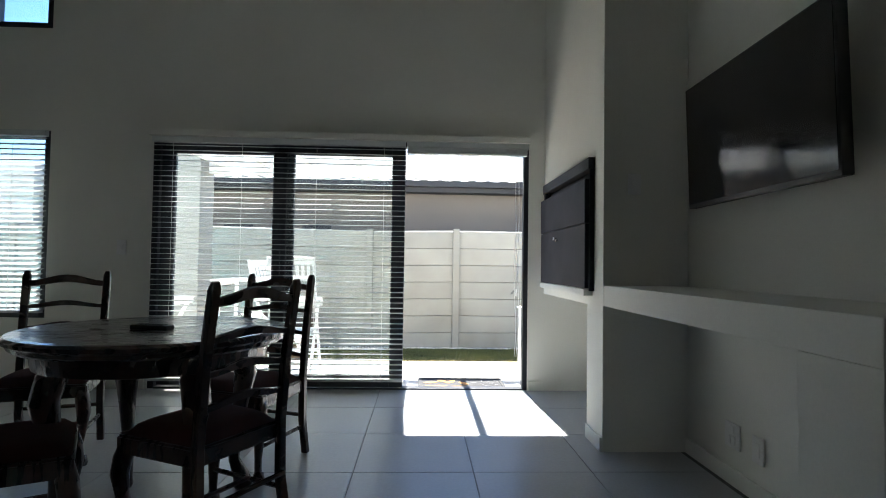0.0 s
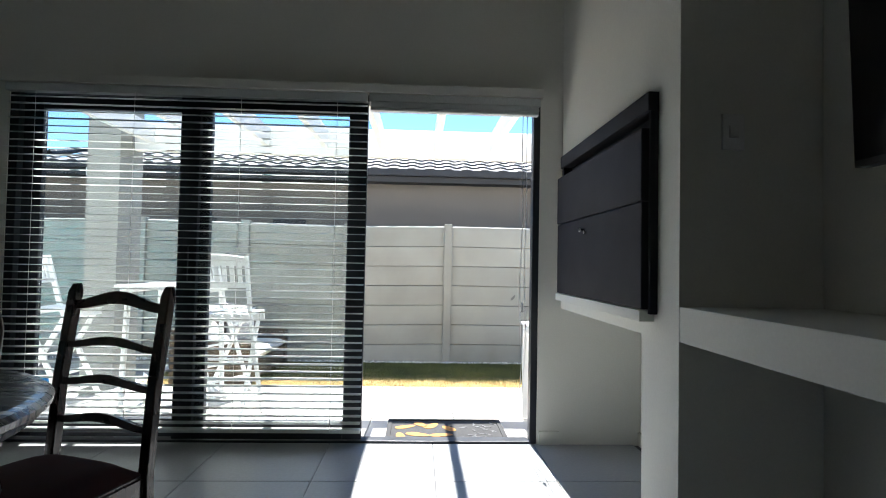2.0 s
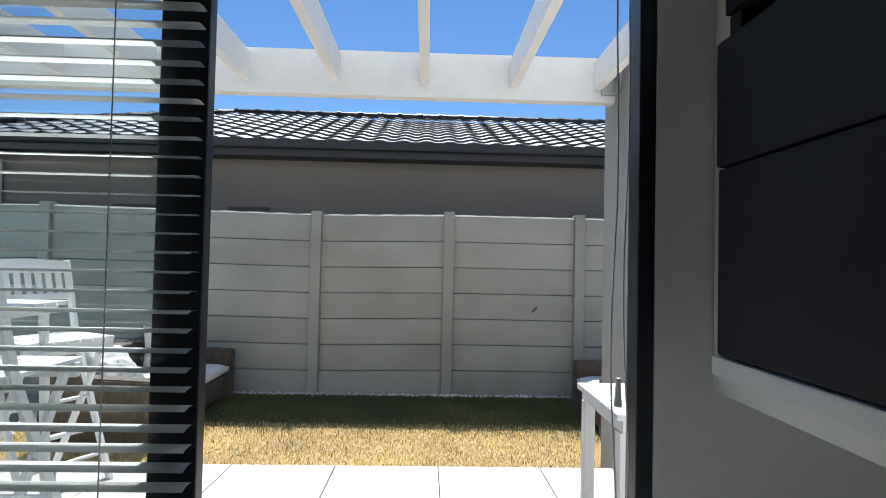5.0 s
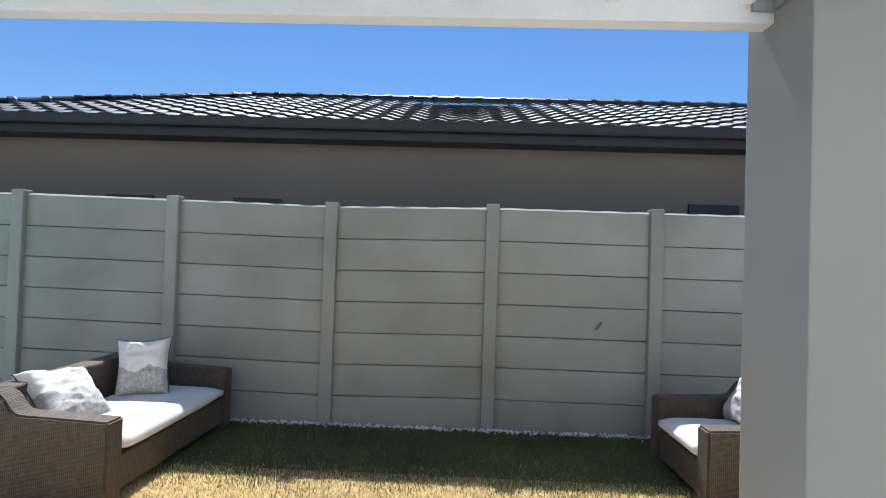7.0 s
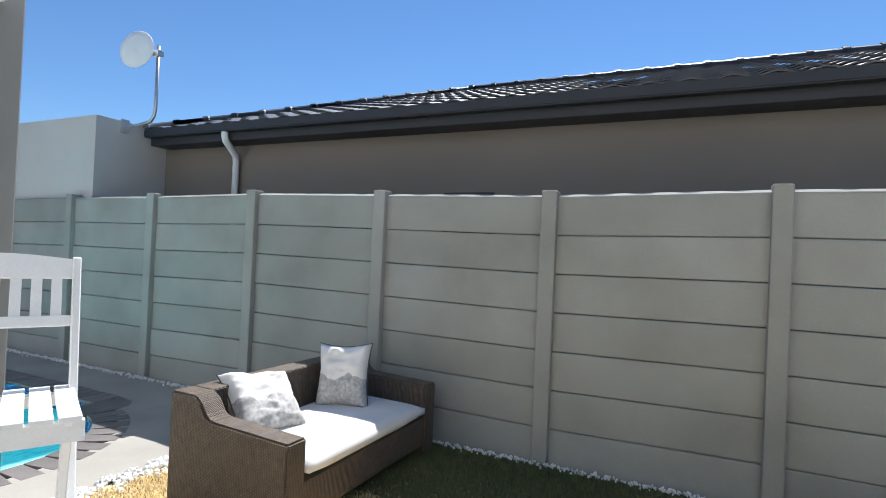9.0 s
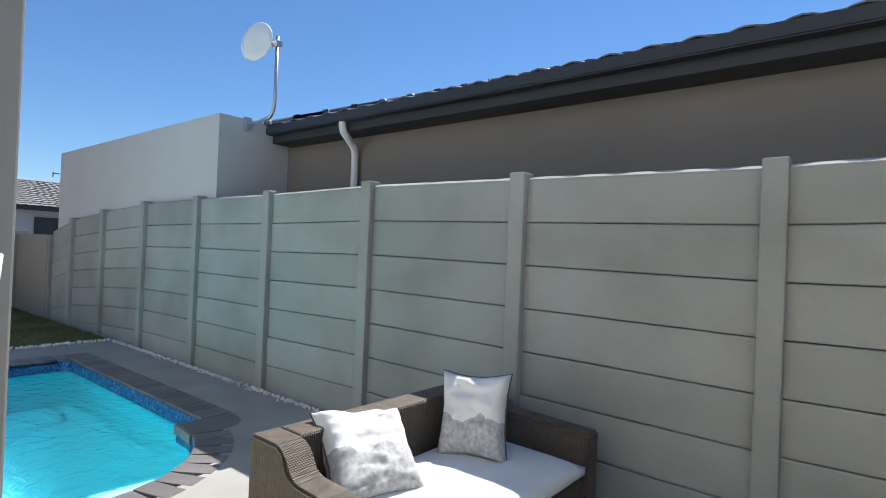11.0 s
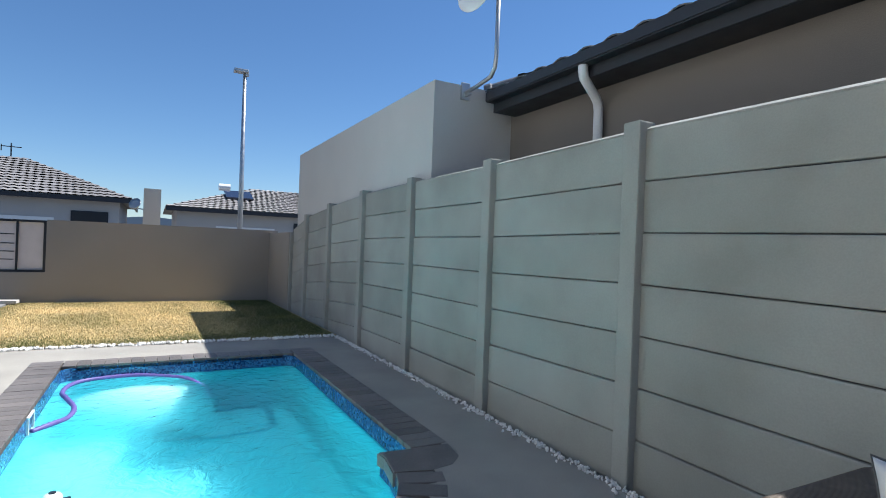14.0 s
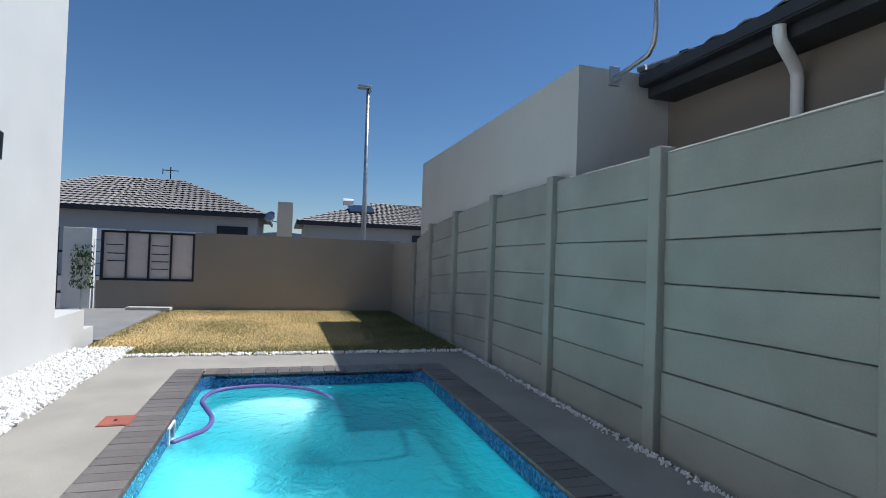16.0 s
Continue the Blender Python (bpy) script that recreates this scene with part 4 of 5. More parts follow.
plate("light_switch", -2.288, WALL_Y - 0.001, 1.14, 0, "white double light switch on the plaster wall", ((-0.02, -0.002, -0.02, 0.02), (0.002, 0.02, -0.02, 0.02)))
plate("light_switch", 1.345, 1.904, 1.508, 0, "white light switch on the side of the chimney breast", ((-0.015, 0.015, -0.02, 0.02),))
plate("wall_socket", 1.655, 1.46, 0.235, -90, "white double wall socket inside the niche", ((-0.03, -0.005, -0.04, 0.0), (0.005, 0.03, -0.04, 0.0), (-0.02, 0.02, 0.015, 0.045)), 0.12, 0.12)
plate("wall_socket", 1.655, 1.265, 0.23, -90, "white blank wall plate inside the niche", ((-0.02, 0.02, -0.03, 0.03),), 0.075, 0.12)

# ---- doormat ----
dm = thing("doormat", 0.515, 3.71, ground_z(0.5, 3.71), label="black rubber doormat printed with orange leaves", category="doormat")
dm.matrix_world = pose(0.515, 3.71, ground_z(0.5, 3.71)) @ Matrix.Diagonal((1.0, 0.9, 1, 1))
bm = box(bmesh.new(), -0.385, 0.385, -0.255, 0.255, 0.004, 0.02, bevel=0.005)
part("base", bm, M_RUBBER, dm)
part("rim", boxes((-0.385, 0.385, -0.255, -0.225, 0.016, 0.026), (-0.385, 0.385, 0.225, 0.255, 0.016, 0.026), (-0.385, -0.355, -0.225, 0.225, 0.016, 0.026), (0.355, 0.385, -0.225, 0.225, 0.016, 0.026), bevel=0.003), M_RUBBER, dm)
for k, (lx, ly, rz, s) in enumerate(((-0.28, 0.06, 30, 1), (-0.2, -0.1, -20, 1.1), (-0.1, 0.08, 60, 1), (-0.05, -0.12, 10, 1), (-0.29, -0.14, 100, 0.8), (-0.17, 0.14, -60, 0.9), (0.03, 0.02, 120, 0.9))):
    bm = bmesh.new()
    out = [(0.075 * s * math.cos(a) * (1 + 0.25 * math.cos(a)), 0.036 * s * math.sin(a)) for a in np.linspace(0, 2 * math.pi, 16, endpoint=False)]
    prism(bm, out, "z", 0.0195, 0.0225)
    bmesh.ops.transform(bm, matrix=pose(lx, ly, 0, 0, 0, rz), verts=bm.verts[:])
    part("leaf_print", bm, M_ORANGE, dm, "orange printed leaf")
M_GREYPRINT = mat("grey_mat_print", (0.16, 0.16, 0.165), 0.9, var=0.3, scale=30, bump=0.3)
for k in range(26):
    bm = bmesh.new()
    bx, by, a = random.uniform(0.11, 0.33), random.uniform(-0.19, 0.19), random.uniform(0, 180)
    box(bm, -0.022, 0.022, -0.005, 0.005, 0.0195, 0.0225, m=pose(bx, by, 0, 0, 0, a))
    part("grey_print", bm, M_GREYPRINT, dm)


# ---- wicker lounge furniture ----
M_WICKER_W = bpy.data.materials.new("woven_wicker")
M_WICKER_W.use_nodes = True
nt = M_WICKER_W.node_tree
bs = nt.nodes["Principled BSDF"]
co, sep = nt.nodes.new("ShaderNodeTexCoord"), nt.nodes.new("ShaderNodeSeparateXYZ")
nt.links.new(co.outputs["Object"], sep.inputs[0])


def wmath(op, a, b):
    k = nt.nodes.new("ShaderNodeMath")
    k.operation = op
    for i, q in enumerate((a, b)):
        if isinstance(q, (int, float)):
            k.inputs[i].default_value = q
        elif q is not None:
            nt.links.new(q, k.inputs[i])
    return k.outputs[0]


hz = wmath("ADD", sep.outputs["X"], sep.outputs["Y"])
strand = wmath("SINE", wmath("MULTIPLY", sep.outputs["Z"], 420.0), None)
strand2 = wmath("SINE", wmath("MULTIPLY", hz, 260.0), None)
weave = wmath("ABSOLUTE", wmath("MULTIPLY", strand, strand2), None)
rampn = nt.nodes.new("ShaderNodeMapRange")
rampn.inputs["To Min"].default_value, rampn.inputs["To Max"].default_value = 0.45, 1.3
nt.links.new(weave, rampn.inputs["Value"])
nz2 = nt.nodes.new("ShaderNodeTexNoise")
nz2.inputs["Scale"].default_value = 25
nt.links.new(co.outputs["Object"], nz2.inputs["Vector"])
vs = nt.nodes.new("ShaderNodeVectorMath")
vs.operation = "SCALE"
vs.inputs[0].default_value = (0.14, 0.107, 0.078)
nt.links.new(wmath("MULTIPLY", rampn.outputs[0], wmath("ADD", nz2.outputs["Fac"], 0.5)), vs.inputs["Scale"])
nt.links.new(vs.outputs[0], bs.inputs["Base Color"])
bs.inputs["Roughness"].default_value = 0.55
bmp = nt.nodes.new("ShaderNodeBump")
bmp.inputs["Strength"].default_value, bmp.inputs["Distance"].default_value = 0.8, 0.006
nt.links.new(weave, bmp.inputs["Height"])
nt.links.new(bmp.outputs[0], bs.inputs["Normal"])


def soft_slab(x0, x1, y0, y1, z0, z1, puff, n=12, sag=0.0, seed=0):
    """A cushion with a puffed top and bottom, rounded rim and slight creases."""
    bm = bmesh.new()
    layers = []
    for side in (1, -1):
        g = []
        for i in range(n + 1):
            for j in range(n + 1):
                u, v = i / n * 2 - 1, j / n * 2 - 1
                e = (max(0.0, 1 - u ** 6) * max(0.0, 1 - v ** 6)) ** 0.5
                crease = 0.006 * noise.noise((u * 2.5 + seed, v * 2.5, seed))
                half = (z1 - z0) / 2
                zz = (z0 + z1) / 2 + side * (half * 0.35 + (half * 0.65 + puff) * e) + crease * e - sag * e
                k = 1 - 0.012 * (1 - e)
                g.append(bm.verts.new(((x0 + x1) / 2 + u * (x1 - x0) / 2 * k, (y0 + y1) / 2 + v * (y1 - y0) / 2 * k, zz)))
        layers.append(g)
    for s, g in enumerate(layers):
        for i in range(n):
            for j in range(n):
                a = i * (n + 1) + j
                q = (g[a], g[a + n + 1], g[a + n + 2], g[a + 1])
                bm.faces.new(q if s == 0 else q[::-1])
    rim = [i * (n + 1) for i in range(n + 1)] + [n * (n + 1) + j for j in range(1, n + 1)] + [i * (n + 1) + n for i in range(n - 1, -1, -1)] + [j for j in range(n - 1, 0, -1)]
    for a, b in zip(rim, rim[1:] + rim[:1]):
        bm.faces.new((layers[0][a], layers[0][b], layers[1][b], layers[1][a]))
    bmesh.ops.recalc_face_normals(bm, faces=bm.faces[:])
    return bm


def arm_shape(x0, x1, hb, hf, depth):
    """A wicker arm: tall at the back, dipping to a lower front; y runs from back (0) to front (depth)."""
    out = [(0.0, 0.0), (0.0, hb), (0.2, hb), (0.25, hb - 0.03), (0.3, hf + 0.02), (0.34, hf), (depth, hf - 0.02), (depth + 0.0, 0.0)]
    bm = prism(bmesh.new(), out, "x", x0, x1)
    bmesh.ops.bevel(bm, geom=bm.edges[:], offset=0.012, segments=2, affect="EDGES")
    return bm


def wicker_seat(name, x, y, z, rz, width, label, cat):
    """Local +y is the front; the origin lies on the ground at the middle of the back edge."""
    D, HB, HF, T = 0.9, 0.655, 0.53, 0.15
    s = thing(name, x, y, z, rz, label, cat, "wicker lounge set")
    w = width / 2
    part("base", boxes((-w + T, w - T, 0.02, D - 0.02, 0.05, 0.26), bevel=0.01), M_WICKER_W, s)
    part("backrest", boxes((-w + T, w - T, 0.0, 0.16, 0.26, HB), bevel=0.015), M_WICKER_W, s)
    part("arm", arm_shape(-w, -w + T, HB, HF, D), M_WICKER_W, s)
    part("arm", arm_shape(w - T, w, HB, HF, D), M_WICKER_W, s)
    for fx in (-w + 0.06, w - 0.06):
        for fy in (0.06, D - 0.06):
            part("foot", boxes((fx - 0.03, fx + 0.03, fy - 0.03, fy + 0.03, -0.03, 0.06)), M_BLACK, s)
    return s


SOFA = (-2.47, 7.21)
sofa = wicker_seat("wicker_sofa", SOFA[0], SOFA[1], -0.4, -91, 1.66, "brown woven wicker two-seat sofa on the lawn", "sofa")
armchair = wicker_seat("wicker_armchair", 2.94, 7.18, -0.4, 91, 0.95, "brown woven wicker armchair on the lawn", "armchair")
seat_c = thing("seat_cushion", SOFA[0], SOFA[1], -0.4, -91, "white fabric seat cushion on the wicker sofa", "cushion", "white seat cushions")
part("cover", soft_slab(-0.665, 0.665, 0.17, 0.91, 0.27, 0.385, 0.012, 18, seed=3), M_CUSHION, seat_c, smooth=True)
seat_c2 = thing("seat_cushion", 2.94, 7.18, -0.4, 91, "white fabric seat cushion on the wicker armchair", "cushion", "white seat cushions")
part("cover", soft_slab(-0.31, 0.31, 0.17, 0.91, 0.27, 0.385, 0.012, 14, seed=5), M_CUSHION, seat_c2, smooth=True)


M_PRINTED = mat("printed_cushion", (0.74, 0.72, 0.69), 0.95, var=0.05, scale=5, grain=0.05, grain_scale=500, bump=0.25)
pn = M_PRINTED.node_tree
pb = pn.nodes["Principled BSDF"]
pco, psep, vor = pn.nodes.new("ShaderNodeTexCoord"), pn.nodes.new("ShaderNodeSeparateXYZ"), pn.nodes.new("ShaderNodeTexVoronoi")
pn.links.new(pco.outputs["Object"], psep.inputs[0])
pn.links.new(pco.outputs["Object"], vor.inputs["Vector"])
vor.inputs["Scale"].default_value = 9
pwv = pn.nodes.new("ShaderNodeTexNoise")
pwv.inputs["Scale"].default_value, pwv.inputs["Detail"].default_value = 38, 5
pn.links.new(pco.outputs["Object"], pwv.inputs["Vector"])


def pmath(op, a, b):
    k = pn.nodes.new("ShaderNodeMath")
    k.operation = op
    for i, q in enumerate((a, b)):
        if isinstance(q, (int, float)):
            k.inputs[i].default_value = q
        elif q is not None:
            pn.links.new(q, k.inputs[i])
    return k.outputs[0]


low = pmath("LESS_THAN", psep.outputs["Y"], pmath("ADD", 0.03, pmath("MULTIPLY", vor.outputs["Distance"], -0.09)))
ink = pmath("MULTIPLY", low, pmath("MULTIPLY", pwv.outputs["Fac"], 1.15))
pm = pn.nodes.new("ShaderNodeMix")
pm.data_type = "RGBA"
src = pb.inputs["Base Color"].links[0].from_socket
pn.links.new(ink, pm.inputs[0])
pn.links.new(src, pm.inputs[6])
pm.inputs[7].default_value = (0.2, 0.195, 0.19, 1)
pn.links.new(pm.outputs[2], pb.inputs["Base Color"])


def pillow(x, y, z, rx, ry, rz, label, seed, wide=1.0):
    """A square scatter cushion standing on its lower edge; its printed face is local +z before it is stood up."""
    p = new("scatter_cushion")
    p.matrix_world = pose(x, y, z, rx, ry, rz) @ Matrix.Diagonal((wide, 1, 1.1, 1))
    tagged(p, label, "cushion", "printed scatter cushions")
    bm = soft_slab(-0.24, 0.24, -0.24, 0.24, -0.03, 0.03, 0.06, 30, seed=seed)
    for v in bm.verts:
        u, w = v.co.x / 0.24, v.co.y / 0.24
        v.co.x *= 1 - 0.13 * (1 - w * w)
        v.co.y *= 1 - 0.13 * (1 - u * u)
        v.co.z += (0.025 * noise.noise((u * 2.0 + seed, w * 4.5, 1.3)) + 0.012 * noise.noise((u * 3.0 + w * 2.0 + seed, w * 11.0 - u * 3.0, 4.1))) * (1 - u * u) ** 0.5
    part("cover", bm, M_PRINTED, p, smooth=True)
    part("piping", tube(bmesh.new(), [(a * (1 - 0.13 * (1 - b * b / 0.0576)) , b * (1 - 0.13 * (1 - a * a / 0.0576)), 0) for a, b in
         [(-0.24 + 0.06 * k, -0.24) for k in range(9)] + [(0.24, -0.24 + 0.06 * k) for k in range(1, 9)] + [(0.24 - 0.06 * k, 0.24) for k in range(1, 9)] + [(-0.24, 0.24 - 0.06 * k) for k in range(1, 9)]], 0.005, 6), M_CUSH_PRINT, p, "grey piped edge")
    return p


SEAT_Z = -0.4 + 0.39
pillow(-2.2, 6.83, SEAT_Z + 0.125, 42, 5, 74, "white scatter cushion printed with grey trees", 1)
pillow(-2.06, 7.5, SEAT_Z + 0.2, 74, -3, 18, "white scatter cushion with grey print, leaning on the backrest", 2, 0.84)
pillow(2.64, 7.23, SEAT_Z + 0.2, 62, 0, -92, "white scatter cushion on the armchair", 3)


# ---- white slatted bar chairs on the patio ----
def bar_chair(x, y, rz, label):
    """A folding bar chair: crossed legs, slatted seat, short back; local +y is the way it faces."""
    z = ground_z(x, y)
    c = thing("bar_chair", x, y, z, rz, label, "chair", "white bar chairs")
    c.matrix_world = pose(x, y, z, 0, 0, rz) @ Matrix.Scale(0.93, 4)
    W, S = 0.22, 0.8

    def bar(name, pts, w=0.022, t=0.012):
        bm = bmesh.new()
        rings = []
        for p in pts:
            rings.append([bm.verts.new((p[0] + dx * t, p[1] + dy * w, p[2])) for dx, dy in ((-1, -1), (1, -1), (1, 1), (-1, 1))])
        for a, b in zip(rings, rings[1:]):
            for k in range(4):
                bm.faces.new((a[k], a[(k + 1) % 4], b[(k + 1) % 4], b[k]))
        bm.faces.new(rings[0][::-1])
        bm.faces.new(rings[-1])
        bmesh.ops.recalc_face_normals(bm, faces=bm.faces[:])
        bmesh.ops.bevel(bm, geom=bm.edges[:], offset=0.003, segments=1, affect="EDGES")
        return part(name, bm, M_WHITE_PAINT, c)

    for s in (-1, 1):
        bar("back_leg", [(s * W, 0.24, 0.0), (s * W, -0.13, S), (s * W, -0.255, 1.245)])
        bar("front_leg", [(s * (W - 0.028), -0.24, 0.0), (s * (W - 0.028), 0.2, S)])
    part("seat_rail", boxes((-W - 0.012, W + 0.012, 0.185, 0.215, S - 0.06, S), (-W, W, -0.16, -0.13, S - 0.04, S), bevel=0.003), M_WHITE_PAINT, c)
    for k in range(7):
        part("seat_slat", boxes((-0.224 + 0.0655 * k, -0.169 + 0.0655 * k, -0.17, 0.235, S, S + 0.018), bevel=0.003), M_WHITE_PAINT, c)
    part("footrest", boxes((-W, W, 0.09, 0.13, 0.27, 0.29), bevel=0.003), M_WHITE_PAINT, c)
    for zz in (0.14, 0.45):
        part("cross_rail", tube(bmesh.new(), [(-W, 0.24 - 0.4625 * zz, zz), (W, 0.24 - 0.4625 * zz, zz)], 0.011, 8), M_WHITE_PAINT, c)
    tilt = math.degrees(math.atan2(0.11, 0.37))
    bm = bmesh.new()
    n = 10
    top = [(-W + 2 * W * k / n, 0.03 + 0.018 * math.sin(math.pi * k / n)) for k in range(n + 1)]
    prism(bm, top + [(W, -0.035), (-W, -0.035)], "y", -0.01, 0.01)
    bmesh.ops.transform(bm, matrix=pose(0, -0.25, 1.205, tilt, 0, 0), verts=bm.verts[:])
    part("top_rail", bm, M_WHITE_PAINT, c)
    bm = box(bmesh.new(), -W, W, -0.01, 0.01, -0.018, 0.018, bevel=0.003, m=pose(0, -0.196, 1.03, tilt, 0, 0))
    part("lower_rail", bm, M_WHITE_PAINT, c)
    for k in range(7):
        xx = -W + 0.055 + 0.055 * k
        bm = box(bmesh.new(), xx - 0.015, xx + 0.015, -0.006, 0.006, -0.075, 0.075, m=pose(0, -0.222, 1.11, tilt, 0, 0))
        part("back_slat", bm, M_WHITE_PAINT, c)
    return c


BAR = "white-painted slatted wooden folding bar chair on the patio"
bar_chair(-1.04, 4.06, 0, BAR)
bar_chair(-1.46, 5.0, 243, BAR + " beside a column")
bar_chair(-2.45, 4.45, -90, BAR)
bt = thing("bar_table", -1.6, 4.55, ground_z(-1.6, 4.55), 0, "white-painted slatted wooden bar table on the patio", "table")
for k in range(8):
    part("top_slat", boxes((-0.32, 0.32, -0.32 + 0.08 * k, -0.25 + 0.08 * k, 0.93, 0.95), bevel=0.003), M_WHITE_PAINT, bt)
for s in (-1, 1):
    part("top_rail", boxes((s * 0.27 - 0.015, s * 0.27 + 0.015, -0.31, 0.3, 0.89, 0.93), bevel=0.003), M_WHITE_PAINT, bt)
    for q in (-1, 1):
        part("leg", tube(bmesh.new(), [(s * 0.27, q * 0.28, 0), (s * 0.25, -q * 0.25 * 0.0 + q * 0.25, 0.9)], 0.022, 8), M_WHITE_PAINT, bt)

lg = thing("sun_lounger", 3.2, 6.35, ground_z(3.2, 6.35), 100, "white-painted slatted wooden sun lounger on the lawn", "lounger")
for s_ in (-1, 1):
    part("side_rail", boxes((s_ * 0.29 - 0.02, s_ * 0.29 + 0.02, -0.9, 0.9, 0.22, 0.3), bevel=0.004), M_WHITE_PAINT, lg)
    for q in (-0.75, 0.75):
        part("leg", boxes((s_ * 0.29 - 0.025, s_ * 0.29 + 0.025, q - 0.03, q + 0.03, -0.02, 0.22), bevel=0.004), M_WHITE_PAINT, lg)
for k in range(13):
    part("slat", boxes((-0.31, 0.31, -0.9 + 0.085 * k, -0.835 + 0.085 * k, 0.3, 0.318), bevel=0.003), M_WHITE_PAINT, lg)
for k in range(9):
    part("back_slat", box(bmesh.new(), -0.31, 0.31, 0.085 * k, 0.065 + 0.085 * k, 0, 0.018, bevel=0.003, m=pose(0, 0.22, 0.31, 24, 0, 0)), M_WHITE_PAINT, lg)
st = thing("patio_table", 1.4, 3.95, ground_z(1.4, 3.95), 0, "white-painted slatted wooden side table on the patio", "table")
for k in range(5):
    part("top_slat", boxes((-0.315, 0.4, -0.215 + 0.087 * k, -0.135 + 0.087 * k, 0.685, 0.705), bevel=0.003), M_WHITE_PAINT, st)
for s_ in (-0.28, 0.36):
    part("top_rail", boxes((s_ - 0.015, s_ + 0.015, -0.21, 0.21, 0.645, 0.685), bevel=0.003), M_WHITE_PAINT, st)
    for q in (-0.18, 0.18):
        part("leg", boxes((s_ - 0.02, s_ + 0.02, q - 0.02, q + 0.02, 0, 0.645), bevel=0.003), M_WHITE_PAINT, st)
mg = thing("magazine_pile", -2.95, 3.1, 0, 15, "small pile of magazines lying on the floor tiles", "magazines")
for k in range(5):
    part("magazine", boxes((-0.11 + random.uniform(-0.02, 0.02), 0.1, -0.14, 0.14 + random.uniform(-0.02, 0.02), 0.001 + 0.008 * k, 0.008 + 0.008 * k), bevel=0.001), (M_CUSHION, M_CUSH_PRINT)[k % 2], mg)

# ---- pool things ----
hose = thing("pool_hose", -6.4, 5.07, pool_z(-6.4) - 0.13, label="purple ribbed pool-cleaner hose floating on the water", category="hose")
hp = [(0, 0.01, 0), (-0.12, 0.12, 0.01), (-0.28, 0.2, 0.0), (-0.55, 0.21, 0.0), (-0.85, 0.12, 0.01), (-1.1, 0.06, 0.0), (-1.35, 0.1, 0.01), (-1.51, 0.25, 0.01), (-1.57, 0.6, 0.01), (-1.47, 0.9, 0.0), (-1.25, 1.12, 0.0), (-0.95, 1.26, -0.06), (-0.8, 1.29, -0.2)]
fine = []
for k in range(len(hp) - 1):
    p0, p1, p2, p3 = (Vector(hp[max(0, min(len(hp) - 1, k + o))]) for o in (-1, 0, 1, 2))
    for t in np.linspace(0, 1, 8, endpoint=False):
        fine.append(0.5 * ((2 * p1) + (p2 - p0) * t + (2 * p0 - 5 * p1 + 4 * p2 - p3) * t * t + (3 * p1 - p0 - 3 * p2 + p3) * t ** 3))
part("hose", tube(bmesh.new(), fine, [0.022 if k % 2 else 0.018 for k in range(len(fine))], 8), M_PURPLE, hose, smooth=True)
sk = thing("pool_skimmer", -6.45, 5.06, pool_z(-6.4) - 0.07, label="white plastic skimmer mouth in the pool wall", category="skimmer")
part("weir_frame", boxes((-0.11, 0.11, -0.002, 0.014, 0.045, 0.06), (-0.11, 0.11, -0.002, 0.014, -0.1, -0.085), (-0.11, -0.09, -0.002, 0.014, -0.085, 0.045), (0.09, 0.11, -0.002, 0.014, -0.085, 0.045), bevel=0.002), M_PVC, sk)
cov = thing("drain_cover", -6.52, 4.7, ground_z(-6.52, 4.7) - 0.006, label="square red-brown plastic cover set in the paving", category="cover")
part("cover", boxes((-0.105, 0.105, -0.088, 0.088, -0.004, 0.01), bevel=0.004), M_RED, cov)
part("rim", boxes((-0.12, 0.12, -0.103, -0.09, -0.004, 0.007), (-0.12, 0.12, 0.09, 0.103, -0.004, 0.007), (-0.12, -0.107, -0.09, 0.09, -0.004, 0.007), (0.107, 0.12, -0.09, 0.09, -0.004, 0.007)), M_RED, cov)
part("lifting_hole", boxes((-0.02, 0.02, -0.02, 0.0, 0.0102, 0.0112)), M_BLACK, cov)

fl = thing("chlorine_floater", -5.1, 5.38, pool_z(-5.1) - 0.135, 20, "small white floating chlorine dispenser with a dark base", "floater")
part("base", lathe(bmesh.new(), [(0.0, -0.03), (0.045, -0.025), (0.056, 0.0), (0.054, 0.012), (0.0, 0.012)], 18), M_DARK_FRAME, fl, "dark plastic base", smooth=True)
part("dome", lathe(bmesh.new(), [(0.05, 0.012), (0.047, 0.03), (0.036, 0.045), (0.02, 0.052), (0.0, 0.052)], 18), M_PVC, fl, smooth=True)
part("cap", lathe(bmesh.new(), [(0.0, 0.05), (0.018, 0.05), (0.018, 0.058), (0.0, 0.058)], 14), M_DARK_FRAME, fl)
part("tail", boxes((-0.012, 0.012, 0.05, 0.085, -0.006, 0.008), bevel=0.003), M_DARK_FRAME, fl)

# ---- far end: gate, pillar, plant ----
structure("gate_pillar", boxes((-14.48, -14.24, 1.65, 2.15, -0.5, 1.2), bevel=0.006), M_WHITE_PAINT, "white plastered gate pillar beside the driveway", "pillar")
gate = thing("steel_gate", -14.36, 3.135, 0.17, label="black steel railing gate on the low wall", category="gate")
gate.matrix_world = pose(-14.36, 3.135, 0.17) @ Matrix.Diagonal((1, 1.2, 1.09, 1))
part("gate_frame", boxes((-0.02, 0.02, -0.72, -0.68, 0, 0.92), (-0.02, 0.02, 0.68, 0.72, 0, 0.92), (-0.02, 0.02, -0.68, 0.68, 0.88, 0.92), (-0.02, 0.02, -0.68, 0.68, 0, 0.04)), M_DARK_FRAME, gate)
